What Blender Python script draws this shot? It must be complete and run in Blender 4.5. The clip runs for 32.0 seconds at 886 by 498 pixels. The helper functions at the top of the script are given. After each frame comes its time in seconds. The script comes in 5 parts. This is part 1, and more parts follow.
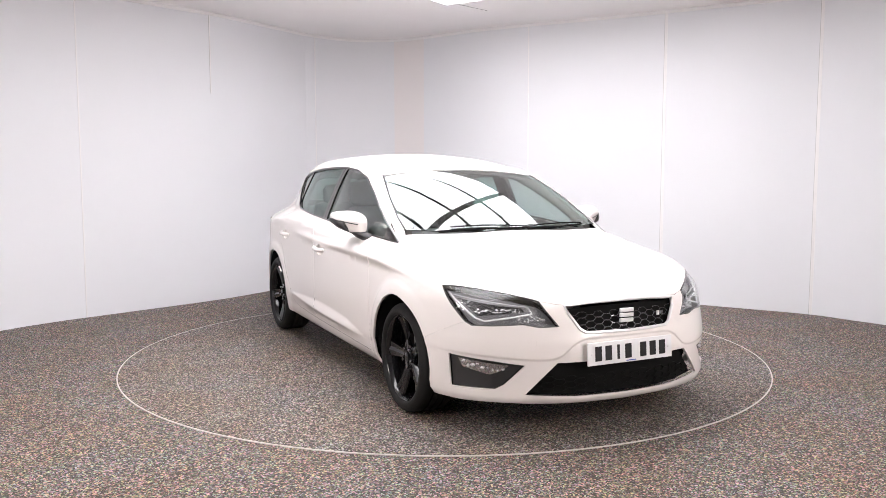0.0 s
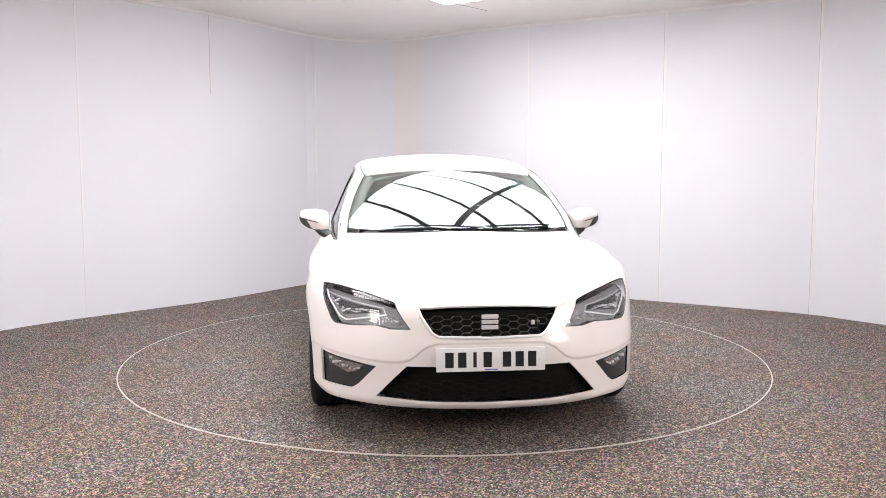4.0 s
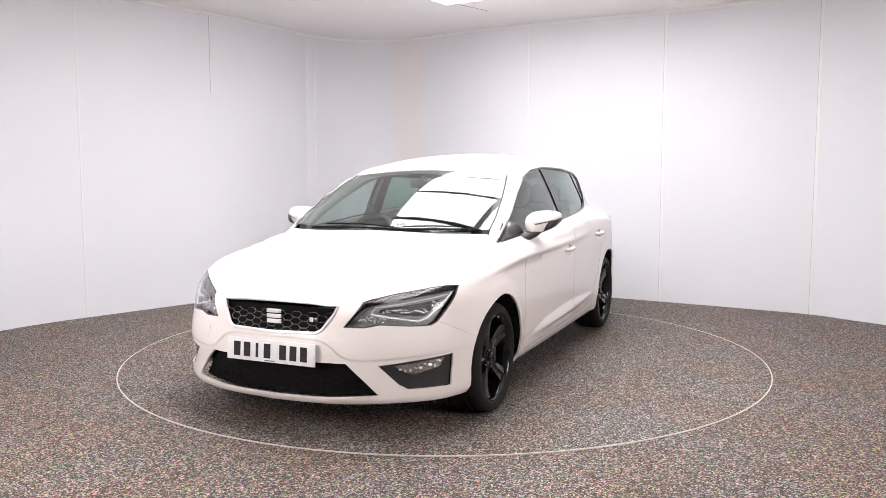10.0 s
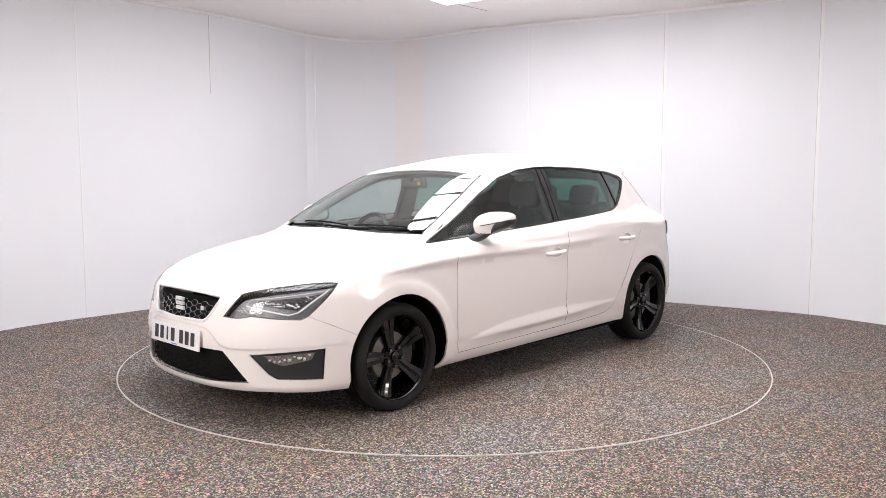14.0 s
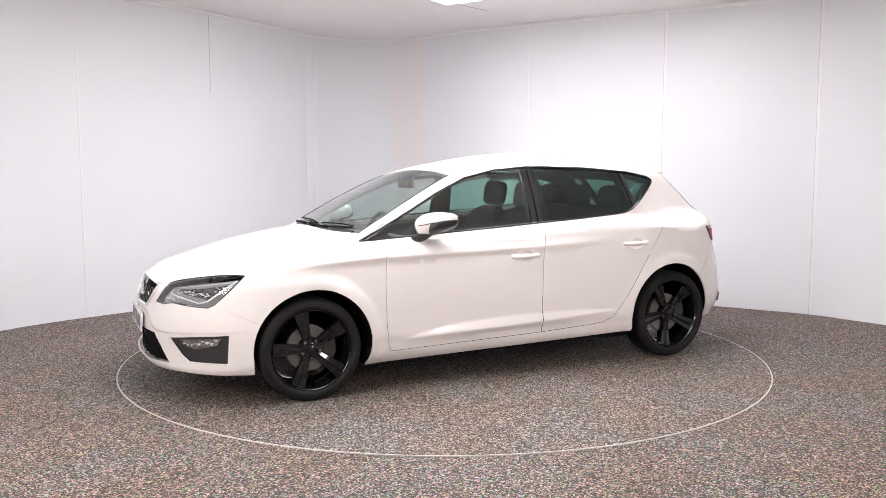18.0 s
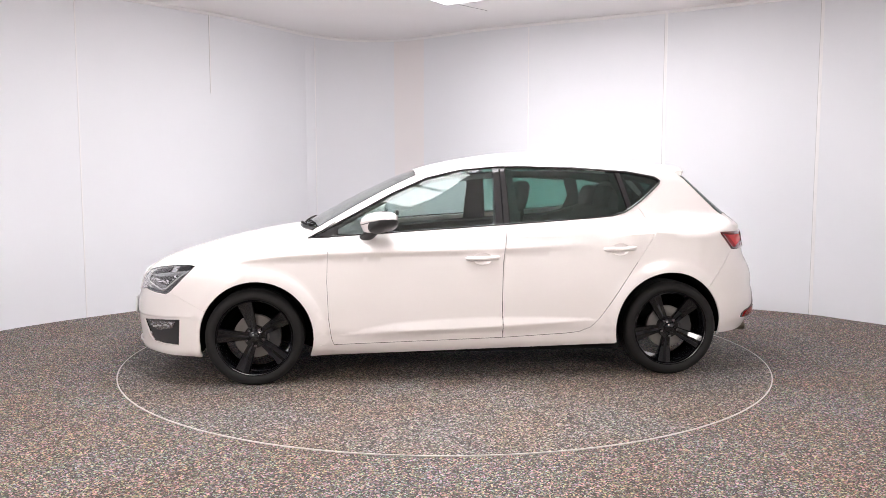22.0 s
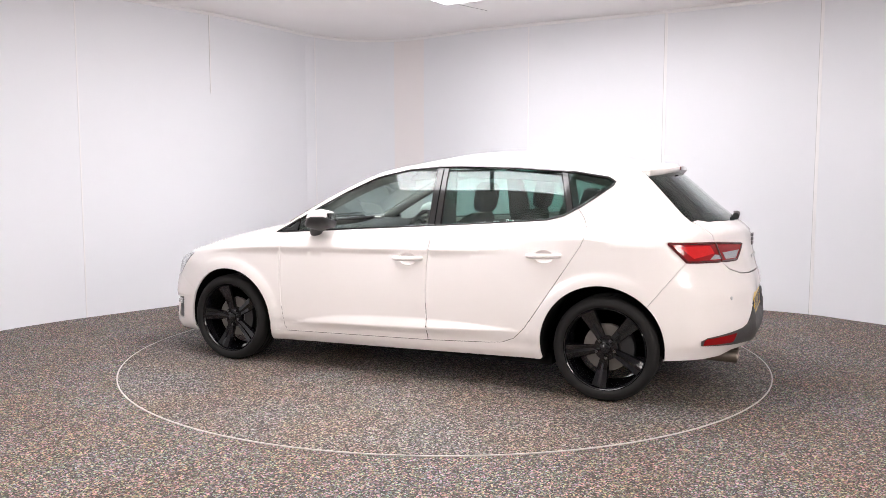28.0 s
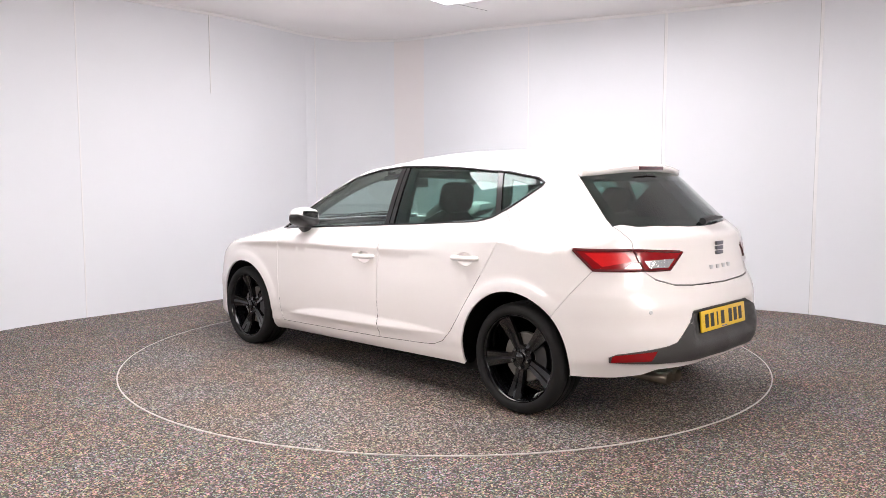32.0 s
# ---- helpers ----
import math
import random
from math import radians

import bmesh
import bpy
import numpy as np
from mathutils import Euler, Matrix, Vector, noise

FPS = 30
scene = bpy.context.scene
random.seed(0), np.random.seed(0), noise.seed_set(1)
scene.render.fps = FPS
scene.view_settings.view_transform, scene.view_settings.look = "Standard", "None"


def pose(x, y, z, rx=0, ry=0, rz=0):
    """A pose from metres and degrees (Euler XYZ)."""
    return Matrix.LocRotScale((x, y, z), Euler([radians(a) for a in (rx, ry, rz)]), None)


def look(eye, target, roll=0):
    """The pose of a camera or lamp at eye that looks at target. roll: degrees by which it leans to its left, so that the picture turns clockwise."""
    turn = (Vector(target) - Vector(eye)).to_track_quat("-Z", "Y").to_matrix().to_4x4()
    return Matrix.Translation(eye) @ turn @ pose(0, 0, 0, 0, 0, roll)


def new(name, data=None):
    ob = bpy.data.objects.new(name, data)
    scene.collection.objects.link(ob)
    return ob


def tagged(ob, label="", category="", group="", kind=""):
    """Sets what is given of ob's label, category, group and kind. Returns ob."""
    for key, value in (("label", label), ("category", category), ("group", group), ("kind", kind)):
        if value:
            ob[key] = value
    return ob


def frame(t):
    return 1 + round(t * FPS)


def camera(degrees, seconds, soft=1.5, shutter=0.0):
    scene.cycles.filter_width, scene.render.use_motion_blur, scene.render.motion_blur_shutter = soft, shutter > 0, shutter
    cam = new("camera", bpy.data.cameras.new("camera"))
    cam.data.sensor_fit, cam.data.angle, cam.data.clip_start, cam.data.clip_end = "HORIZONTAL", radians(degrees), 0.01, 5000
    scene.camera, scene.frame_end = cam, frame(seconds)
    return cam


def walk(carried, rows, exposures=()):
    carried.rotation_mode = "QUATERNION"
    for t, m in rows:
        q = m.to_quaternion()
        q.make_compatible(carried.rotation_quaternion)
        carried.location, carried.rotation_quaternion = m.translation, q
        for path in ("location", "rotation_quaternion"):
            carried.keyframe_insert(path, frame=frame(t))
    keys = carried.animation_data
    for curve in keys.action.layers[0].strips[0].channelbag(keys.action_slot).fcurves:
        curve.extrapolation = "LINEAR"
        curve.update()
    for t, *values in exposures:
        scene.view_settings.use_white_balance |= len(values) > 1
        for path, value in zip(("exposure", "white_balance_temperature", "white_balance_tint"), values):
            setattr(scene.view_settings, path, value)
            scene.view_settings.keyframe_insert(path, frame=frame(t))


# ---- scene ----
# One turntable photo booth: the camera stands still, the car turns on the disc.
cam = camera(57.32, 32.0, soft=0.8)
STAND = pose(0.0, -5.858, 1.2986, 84.666, 0.0, 0.1)
walk(cam, [(0.0, STAND), (32.0, STAND)], exposures=[(0.0, 0.2), (32.0, 0.2)])

# ---- world and light ----
world = bpy.data.worlds.new("world")
scene.world = world
world.use_nodes = True
world.node_tree.nodes["Background"].inputs[0].default_value = (0.9, 0.9, 1.0, 1)
world.node_tree.nodes["Background"].inputs[1].default_value = 0.02
PANEL_GLOW = 8.0


# ---- materials ----
def material(name, colour, rough=0.5, metal=0.0, coat=0.0, bump=0.0, bump_scale=200.0, vary=0.0, vary_scale=3.0, spec=0.5, stretch=None):
    """A surface with two scales of variation: broad tone and fine relief."""
    m = bpy.data.materials.new(name)
    m.use_nodes = True
    nt = m.node_tree
    b = nt.nodes["Principled BSDF"]
    b.inputs["Base Color"].default_value = (*colour, 1)
    b.inputs["Roughness"].default_value = rough
    b.inputs["Metallic"].default_value = metal
    b.inputs["Coat Weight"].default_value = coat
    b.inputs["Coat Roughness"].default_value = 0.03
    b.inputs["Specular IOR Level"].default_value = spec
    tc = nt.nodes.new("ShaderNodeTexCoord")
    src = tc.outputs["Object"]
    if stretch:
        mp = nt.nodes.new("ShaderNodeMapping")
        mp.inputs["Scale"].default_value = stretch
        nt.links.new(src, mp.inputs[0])
        src = mp.outputs[0]
    if vary:
        n = nt.nodes.new("ShaderNodeTexNoise")
        n.inputs["Scale"].default_value = vary_scale
        n.inputs["Detail"].default_value = 6
        nt.links.new(src, n.inputs["Vector"])
        mix = nt.nodes.new("ShaderNodeMix")
        mix.data_type = "RGBA"
        lo = [max(0, c * (1 - vary)) for c in colour]
        hi = [min(1, c * (1 + vary)) for c in colour]
        mix.inputs["A"].default_value = (*lo, 1)
        mix.inputs["B"].default_value = (*hi, 1)
        nt.links.new(n.outputs["Fac"], mix.inputs["Factor"])
        nt.links.new(mix.outputs["Result"], b.inputs["Base Color"])
        mr = nt.nodes.new("ShaderNodeMapRange")
        mr.inputs["To Min"].default_value = max(0.0, rough * (1 - vary))
        mr.inputs["To Max"].default_value = min(1.0, rough * (1 + vary))
        nt.links.new(n.outputs["Fac"], mr.inputs["Value"])
        nt.links.new(mr.outputs["Result"], b.inputs["Roughness"])
    if bump:
        n2 = nt.nodes.new("ShaderNodeTexNoise")
        n2.inputs["Scale"].default_value = bump_scale
        n2.inputs["Detail"].default_value = 3
        nt.links.new(src, n2.inputs["Vector"])
        bp = nt.nodes.new("ShaderNodeBump")
        bp.inputs["Strength"].default_value = bump
        bp.inputs["Distance"].default_value = 0.002
        nt.links.new(n2.outputs["Fac"], bp.inputs["Height"])
        nt.links.new(bp.outputs["Normal"], b.inputs["Normal"])
    return m


def glass(name, tint, rough=0.0, ior=1.5):
    """Automotive glass: real refracting glass whose tint counts once on the way in and once on the way out."""
    m = bpy.data.materials.new(name)
    m.use_nodes = True
    nt = m.node_tree
    g = nt.nodes["Principled BSDF"]
    g.inputs["Base Color"].default_value = (*tint, 1)
    g.inputs["Transmission Weight"].default_value = 1.0
    g.inputs["Roughness"].default_value = rough
    g.inputs["IOR"].default_value = ior
    return m


def glow(name, colour, strength):
    m = bpy.data.materials.new(name)
    m.use_nodes = True
    b = m.node_tree.nodes["Principled BSDF"]
    b.inputs["Base Color"].default_value = (*colour, 1)
    b.inputs["Emission Color"].default_value = (*colour, 1)
    b.inputs["Emission Strength"].default_value = strength
    return m


def floor_material(name, seed, tone, chroma, lift):
    """Rubber-bound granulate: dark, grey, pale and faintly coloured flecks of 4 to 7 mm, with broad worn patches."""
    m = bpy.data.materials.new(name)
    m.use_nodes = True
    nt = m.node_tree
    b = nt.nodes["Principled BSDF"]
    b.inputs["Roughness"].default_value = 0.6
    b.inputs["Specular IOR Level"].default_value = 0.3
    tc = nt.nodes.new("ShaderNodeTexCoord")
    mp = nt.nodes.new("ShaderNodeMapping")
    mp.inputs["Location"].default_value = (seed, seed * 0.7, 0)
    nt.links.new(tc.outputs["Object"], mp.inputs[0])
    v = nt.nodes.new("ShaderNodeTexVoronoi")
    v.inputs["Scale"].default_value = 145
    nt.links.new(mp.outputs[0], v.inputs["Vector"])
    sep = nt.nodes.new("ShaderNodeSeparateColor")
    nt.links.new(v.outputs["Color"], sep.inputs[0])
    ramp = nt.nodes.new("ShaderNodeValToRGB")
    ramp.color_ramp.interpolation = "CONSTANT"
    steps = [(0.0, 0.026), (0.32, 0.068), (0.50, 0.14), (0.65, 0.25), (0.79, 0.37), (0.91, 0.55)]
    for i, (at, val) in enumerate(steps):
        e = ramp.color_ramp.elements[i] if i < 2 else ramp.color_ramp.elements.new(at)
        e.position = at
        e.color = (*[min(1, val * lift * c) for c in tone], 1)
    nt.links.new(sep.outputs[0], ramp.inputs[0])
    hue = nt.nodes.new("ShaderNodeCombineColor")
    hue.mode = "HSV"
    hue.inputs[1].default_value = chroma
    hue.inputs[2].default_value = 1.0
    nt.links.new(sep.outputs[2], hue.inputs[0])
    n = nt.nodes.new("ShaderNodeTexNoise")
    n.inputs["Scale"].default_value = 2.0
    n.inputs["Detail"].default_value = 7
    nt.links.new(mp.outputs[0], n.inputs["Vector"])
    worn = nt.nodes.new("ShaderNodeValToRGB")
    worn.color_ramp.elements[0].position, worn.color_ramp.elements[0].color = 0.36, (1.04, 0.90, 0.80, 1)
    worn.color_ramp.elements[1].position, worn.color_ramp.elements[1].color = 0.64, (1.0, 1.0, 1.02, 1)
    nt.links.new(n.outputs["Fac"], worn.inputs[0])
    last = ramp.outputs[0]
    for src in (hue.outputs[0], worn.outputs[0]):
        mul = nt.nodes.new("ShaderNodeMix")
        mul.data_type = "RGBA"
        mul.blend_type = "MULTIPLY"
        mul.inputs["Factor"].default_value = 1.0
        nt.links.new(last, mul.inputs["A"])
        nt.links.new(src, mul.inputs["B"])
        last = mul.outputs["Result"]
    nt.links.new(last, b.inputs["Base Color"])
    bp = nt.nodes.new("ShaderNodeBump")
    bp.inputs["Strength"].default_value = 0.4
    bp.inputs["Distance"].default_value = 0.003
    nt.links.new(sep.outputs[1], bp.inputs["Height"])
    nt.links.new(bp.outputs["Normal"], b.inputs["Normal"])
    return m


WALL = material("wall_paint", (0.77, 0.778, 0.812), 0.45, bump=0.05, bump_scale=60, vary=0.02, vary_scale=1.2, spec=0.3)
# Wall white with the warm light of the rounded corner mixed into it.
WARM_LIGHT = material("painted_warm_light", (0.80, 0.765, 0.77), 0.5, bump=0.05, bump_scale=60, vary=0.02, vary_scale=1.2, spec=0.3)
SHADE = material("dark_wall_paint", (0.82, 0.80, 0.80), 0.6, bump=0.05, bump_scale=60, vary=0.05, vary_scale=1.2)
CEIL = material("ceiling_paint", (0.94, 0.92, 0.925), 0.7, bump=0.05, bump_scale=80, vary=0.03, vary_scale=1.5)
STRIP = material("pvc_strip", (0.83, 0.82, 0.83), 0.35, vary=0.02)
SEAM = material("dark_seam", (0.42, 0.41, 0.41), 0.8, vary=0.2, vary_scale=20)
FLOOR = floor_material("granulate_floor", 3.0, (1.0, 0.885, 0.79), 0.38, 1.0)
DISC = floor_material("granulate_disc", 11.0, (1.0, 0.885, 0.79), 0.26, 0.97)
EDGE = material("steel_edge", (0.55, 0.52, 0.50), 0.45, metal=0.0, bump=0.1, bump_scale=150, vary=0.15, vary_scale=9)
PANEL = glow("light_panel", (1.0, 0.972, 0.998), PANEL_GLOW)
FLOOD = glow("flood_panel", (1.0, 0.93, 0.90), 25.0)
BAR = material("dark_bar", (0.05, 0.05, 0.05), 0.6, vary=0.2, vary_scale=12)
BEAM = material("grey_beam", (0.45, 0.45, 0.45), 0.6, vary=0.1, vary_scale=12)
EMBLEM = material("bright_emblem", (0.85, 0.85, 0.86), 0.35, metal=0.4, coat=0.5, vary=0.05, vary_scale=20)
PAINT = material("white_paint", (0.83, 0.785, 0.768), 0.4, coat=0.75, vary=0.015, vary_scale=2.0)
PAINT.node_tree.nodes["Principled BSDF"].inputs["Coat Roughness"].default_value = 0.05
BLACK = material("gloss_black", (0.012, 0.012, 0.013), 0.12, coat=0.6, vary=0.1, vary_scale=15)
TRIM = material("black_trim", (0.022, 0.022, 0.023), 0.42, bump=0.08, bump_scale=900, vary=0.15, vary_scale=20)
GREY = material("grey_plastic", (0.05, 0.048, 0.048), 0.5, bump=0.15, bump_scale=1200, vary=0.08, vary_scale=8)
TYRE = material("tyre_rubber", (0.012, 0.0115, 0.0115), 0.7, bump=0.2, bump_scale=400, vary=0.2, vary_scale=14, spec=0.25)
RIM = material("black_alloy", (0.004, 0.004, 0.005), 0.09, coat=0.5, spec=0.3, vary=0.15, vary_scale=18)
DISCM = material("brake_steel", (0.16, 0.15, 0.14), 0.5, metal=0.5, vary=0.2, vary_scale=30)
CHROME = material("chrome", (0.82, 0.82, 0.83), 0.09, metal=1.0, vary=0.05, vary_scale=20)
DARKCHROME = material("dark_chrome", (0.22, 0.22, 0.23), 0.25, metal=1.0, vary=0.05, vary_scale=30)
PIPE = material("exhaust_steel", (0.20, 0.17, 0.14), 0.4, metal=0.9, bump=0.1, bump_scale=200, vary=0.3, vary_scale=25)
SILVER = material("satin_silver", (0.62, 0.62, 0.63), 0.3, metal=0.9, vary=0.05, vary_scale=20)
CLOTH = material("seat_cloth", (0.030, 0.030, 0.031), 0.85, bump=0.4, bump_scale=700, vary=0.2, vary_scale=25)
DASH = material("dash_plastic", (0.045, 0.044, 0.044), 0.6, bump=0.2, bump_scale=900, vary=0.1, vary_scale=10)
LINING = material("roof_lining", (0.30, 0.295, 0.28), 0.9, bump=0.2, bump_scale=500, vary=0.05, vary_scale=6)
POST = material("pillar_plastic", (0.16, 0.158, 0.15), 0.8, bump=0.2, bump_scale=500, vary=0.05, vary_scale=6)
UNDER = material("underbody", (0.009, 0.009, 0.009), 0.9, spec=0.08, bump=0.2, bump_scale=80, vary=0.2, vary_scale=8)
CLEAR = glass("clear_glass", (0.70, 0.82, 0.79))
SCREEN = glass("windscreen_glass", (0.76, 0.85, 0.83))
REARGLASS = glass("rear_glass", (0.20, 0.33, 0.30), ior=1.6)
PRIVACY = glass("privacy_glass", (0.30, 0.51, 0.45), ior=1.56)
LENS = glass("clear_lens", (0.95, 0.96, 0.97), ior=1.33)
REDLENS = material("red_lens", (0.26, 0.003, 0.006), 0.15, coat=0.35, spec=0.3, vary=0.12, vary_scale=40)
REDCORE = material("red_lamp_core", (0.62, 0.012, 0.014), 0.25, spec=0.3, vary=0.15, vary_scale=60)
DARKRED = material("dark_red_lens", (0.10, 0.006, 0.008), 0.12, coat=1.0, vary=0.1, vary_scale=40)
LAMPIN = material("lamp_housing", (0.20, 0.20, 0.21), 0.4, metal=0.2, vary=0.1, vary_scale=40)
PLATE_W = material("white_plate", (0.80, 0.80, 0.82), 0.35, coat=0.3, vary=0.02, vary_scale=20)
PLATE_Y = material("yellow_plate", (0.78, 0.50, 0.02), 0.35, coat=0.3, vary=0.03, vary_scale=20)
STRIPLAMP = material("light_guide", (0.58, 0.59, 0.61), 0.25, coat=0.4, vary=0.05, vary_scale=30)
FOGGLASS = material("fog_reflector", (0.42, 0.42, 0.43), 0.12, metal=0.9, bump=0.9, bump_scale=45, vary=0.2, vary_scale=40)
# Pale half-metal: the sparkle of the lamp facets is held in this colour.
GLINT = material("lamp_glint", (0.85, 0.85, 0.87), 0.25, metal=0.55, vary=0.1, vary_scale=60)
INK = material("black_ink", (0.012, 0.012, 0.014), 0.4, vary=0.1, vary_scale=60)
BLUE = material("blue_ink", (0.10, 0.14, 0.45), 0.4, vary=0.1, vary_scale=60)
YELLOW = material("yellow_sticker", (0.75, 0.60, 0.03), 0.5, vary=0.05, vary_scale=60)
PEARL = material("reflector_glass", (0.50, 0.50, 0.52), 0.15, metal=0.8, bump=0.6, bump_scale=160, vary=0.1, vary_scale=60)


# ---- mesh helpers ----
def mesh_object(name, bm, mat, smooth=True, sharp=40):
    bmesh.ops.recalc_face_normals(bm, faces=bm.faces)
    me = bpy.data.meshes.new(name)
    if smooth:
        lim = math.radians(sharp)
        for f in bm.faces:
            f.smooth = True
        for e in bm.edges:
            e.smooth = len(e.link_faces) == 2 and e.calc_face_angle(0) < lim
    bm.to_mesh(me)
    bm.free()
    me.materials.append(mat)
    return new(name, me)


def part(name, bm, mat, parent, label="", smooth=True, sharp=40):
    ob = mesh_object(name, bm, mat, smooth, sharp)
    ob.parent = parent
    if label:
        ob["label"] = label
    return ob


def spline(pts, n):
    """Points along a Catmull-Rom line through pts."""
    p = [Vector(q) for q in pts]
    p = [p[0] * 2 - p[1]] + p + [p[-1] * 2 - p[-2]]
    out = []
    for i in range(1, len(p) - 2):
        a, b, c, d = p[i - 1:i + 3]
        for k in range(n):
            t = k / n
            out.append(0.5 * (2 * b + (c - a) * t + (2 * a - 5 * b + 4 * c - d) * t * t + (3 * b - a - 3 * c + d) * t ** 3))
    return out + [p[-2]]


def box(bm, lo, hi, bevel=0.0, m=None, seg=2):
    g = bmesh.ops.create_cube(bm, size=1.0)
    vs = g["verts"]
    for v in vs:
        v.co = Vector([lo[i] + (v.co[i] + 0.5) * (hi[i] - lo[i]) for i in range(3)])
    if bevel:
        es = list({e for v in vs for e in v.link_edges})
        r = bmesh.ops.bevel(bm, geom=es, offset=bevel, segments=seg, affect="EDGES", profile=0.6)
        vs = list({v for f in r["faces"] for v in f.verts} | {v for v in vs if v.is_valid})
    if m is not None:
        bmesh.ops.transform(bm, matrix=m, verts=[v for v in vs if v.is_valid])
    return vs


def tube(bm, pts, r, seg=8, cap=True, flat=1.0):
    """A round or flattened bar swept along pts."""
    pts = [Vector(p) for p in pts]
    rings = []
    up = Vector((0, 0, 1))
    for i, p in enumerate(pts):
        d = (pts[min(i + 1, len(pts) - 1)] - pts[max(i - 1, 0)]).normalized()
        s = d.cross(up)
        s = s.normalized() if s.length > 1e-4 else Vector((0, 1, 0))
        u = s.cross(d).normalized()
        rr = r[i] if isinstance(r, (list, tuple)) else r
        rings.append([bm.verts.new(p + s * (rr * math.cos(a)) + u * (rr * flat * math.sin(a))) for a in [2 * math.pi * k / seg for k in range(seg)]])
    for a, b in zip(rings, rings[1:]):
        for k in range(seg):
            bm.faces.new((a[k], a[(k + 1) % seg], b[(k + 1) % seg], b[k]))
    if cap:
        bm.faces.new(rings[0][::-1])
        bm.faces.new(rings[-1])


def lathe(bm, profile, seg=64, axis="y", at=(0, 0, 0), a0=0.0, a1=2 * math.pi):
    """Turns (radius, height) pairs round an axis through at."""
    full = abs(a1 - a0 - 2 * math.pi) < 1e-6
    n = seg if full else seg + 1
    rings = []
    for r, h in profile:
        ring = []
        for k in range(n):
            a = a0 + (a1 - a0) * k / seg
            c, s = r * math.cos(a), r * math.sin(a)
            q = {"y": (c, h, s), "z": (c, s, h), "x": (h, c, s)}[axis]
            ring.append(bm.verts.new(Vector(q) + Vector(at)))
        rings.append(ring)
    for a, b in zip(rings, rings[1:]):
        for k in range(n if full else n - 1):
            j = (k + 1) % n
            try:
                bm.faces.new((a[k], a[j], b[j], b[k]))
            except ValueError:
                pass
    return rings


# ---- the booth ----
ROOM_H = 2.9
PLAN = [(-1.60, 3.62), (-1.97, 3.00), (-2.27, 2.50), (-2.69, 1.99), (-3.07, 1.56), (-3.42, 1.15), (-3.72, 0.66), (-4.02, -0.1),
        (-4.2, -1.2), (-4.2, -3.0), (-3.9, -5.2), (-3.0, -6.9), (-1.2, -7.7), (1.2, -7.7), (3.0, -6.9), (4.0, -5.2), (4.5, -3.0),
        (4.55, -1.2), (4.3, 0.1), (3.90, 0.86), (3.60, 1.27), (3.36, 1.56), (2.82, 1.92), (2.19, 2.31), (1.54, 2.69), (0.905, 3.02),
        (0.42, 3.31), (0.10, 3.56), (-0.28, 3.86), (-0.62, 4.03), (-0.95, 4.06), (-1.28, 3.93), (-1.60, 3.62)]


def wall_line(n=5):
    return [Vector((p[0], p[1], 0)) for p in spline([(a, b, 0) for a, b in PLAN], n)]


def build_booth():
    line = wall_line()
    bm = bmesh.new()
    inner, outer = [], []
    for i, p in enumerate(line):
        d = (line[(i + 1) % len(line)] - line[i - 1]).normalized() if 0 < i < len(line) - 1 else (line[1] - line[-2]).normalized()
        nrm = Vector((d.y, -d.x, 0))
        if nrm.dot(p - Vector((0, -1.5, 0))) < 0:
            nrm = -nrm
        inner.append((bm.verts.new(p), bm.verts.new(p + Vector((0, 0, ROOM_H)))))
        outer.append((bm.verts.new(p + nrm * 0.1), bm.verts.new(p + nrm * 0.1 + Vector((0, 0, ROOM_H)))))
    for i in range(len(line) - 1):
        bm.faces.new((inner[i][0], inner[i + 1][0], inner[i + 1][1], inner[i][1]))
        bm.faces.new((outer[i][0], outer[i][1], outer[i + 1][1], outer[i + 1][0]))
        bm.faces.new((inner[i][1], inner[i + 1][1], outer[i + 1][1], outer[i][1]))
        bm.faces.new((inner[i][0], outer[i][0], outer[i + 1][0], inner[i + 1][0]))
    near_bm = bm.copy()
    bmesh.ops.delete(bm, geom=[f for f in bm.faces if f.calc_center_median().y <= -2.4], context="FACES")
    bmesh.ops.delete(near_bm, geom=[f for f in near_bm.faces if f.calc_center_median().y > -2.4], context="FACES")
    wall = tagged(mesh_object("wall_1", bm, WALL), "smooth white curved booth wall of joined panels", "wall", kind="structure")
    tagged(mesh_object("wall_2", near_bm, SHADE), "plain pale grey wall behind the camera", "wall", kind="structure")
    bm = bmesh.new()
    bm.faces.new([bm.verts.new(p + (p - Vector((0, -1.5, 0))) * 0.03) for p in line[:-1]])
    r = bmesh.ops.extrude_face_region(bm, geom=list(bm.faces))
    for v in [g for g in r["geom"] if isinstance(g, bmesh.types.BMVert)]:
        v.co.z -= 0.2
    # the round pit in which the turntable sits is covered by the disc, 4 mm proud
    tagged(mesh_object("floor", bm, FLOOR, smooth=False), "dark speckled rubber granulate floor", "floor", kind="structure")
    bm = bmesh.new()
    f = bm.faces.new([bm.verts.new(p + (p - Vector((0, -1.5, 0))) * 0.03 + Vector((0, 0, ROOM_H))) for p in line[:-1]])
    r = bmesh.ops.extrude_face_region(bm, geom=list(bm.faces))
    for v in [g for g in r["geom"] if isinstance(g, bmesh.types.BMVert)]:
        v.co.z += 0.1
    tagged(mesh_object("ceiling", bm, CEIL, smooth=False), "matt off-white flat ceiling of the booth", "ceiling", kind="structure")
    return wall


build_booth()


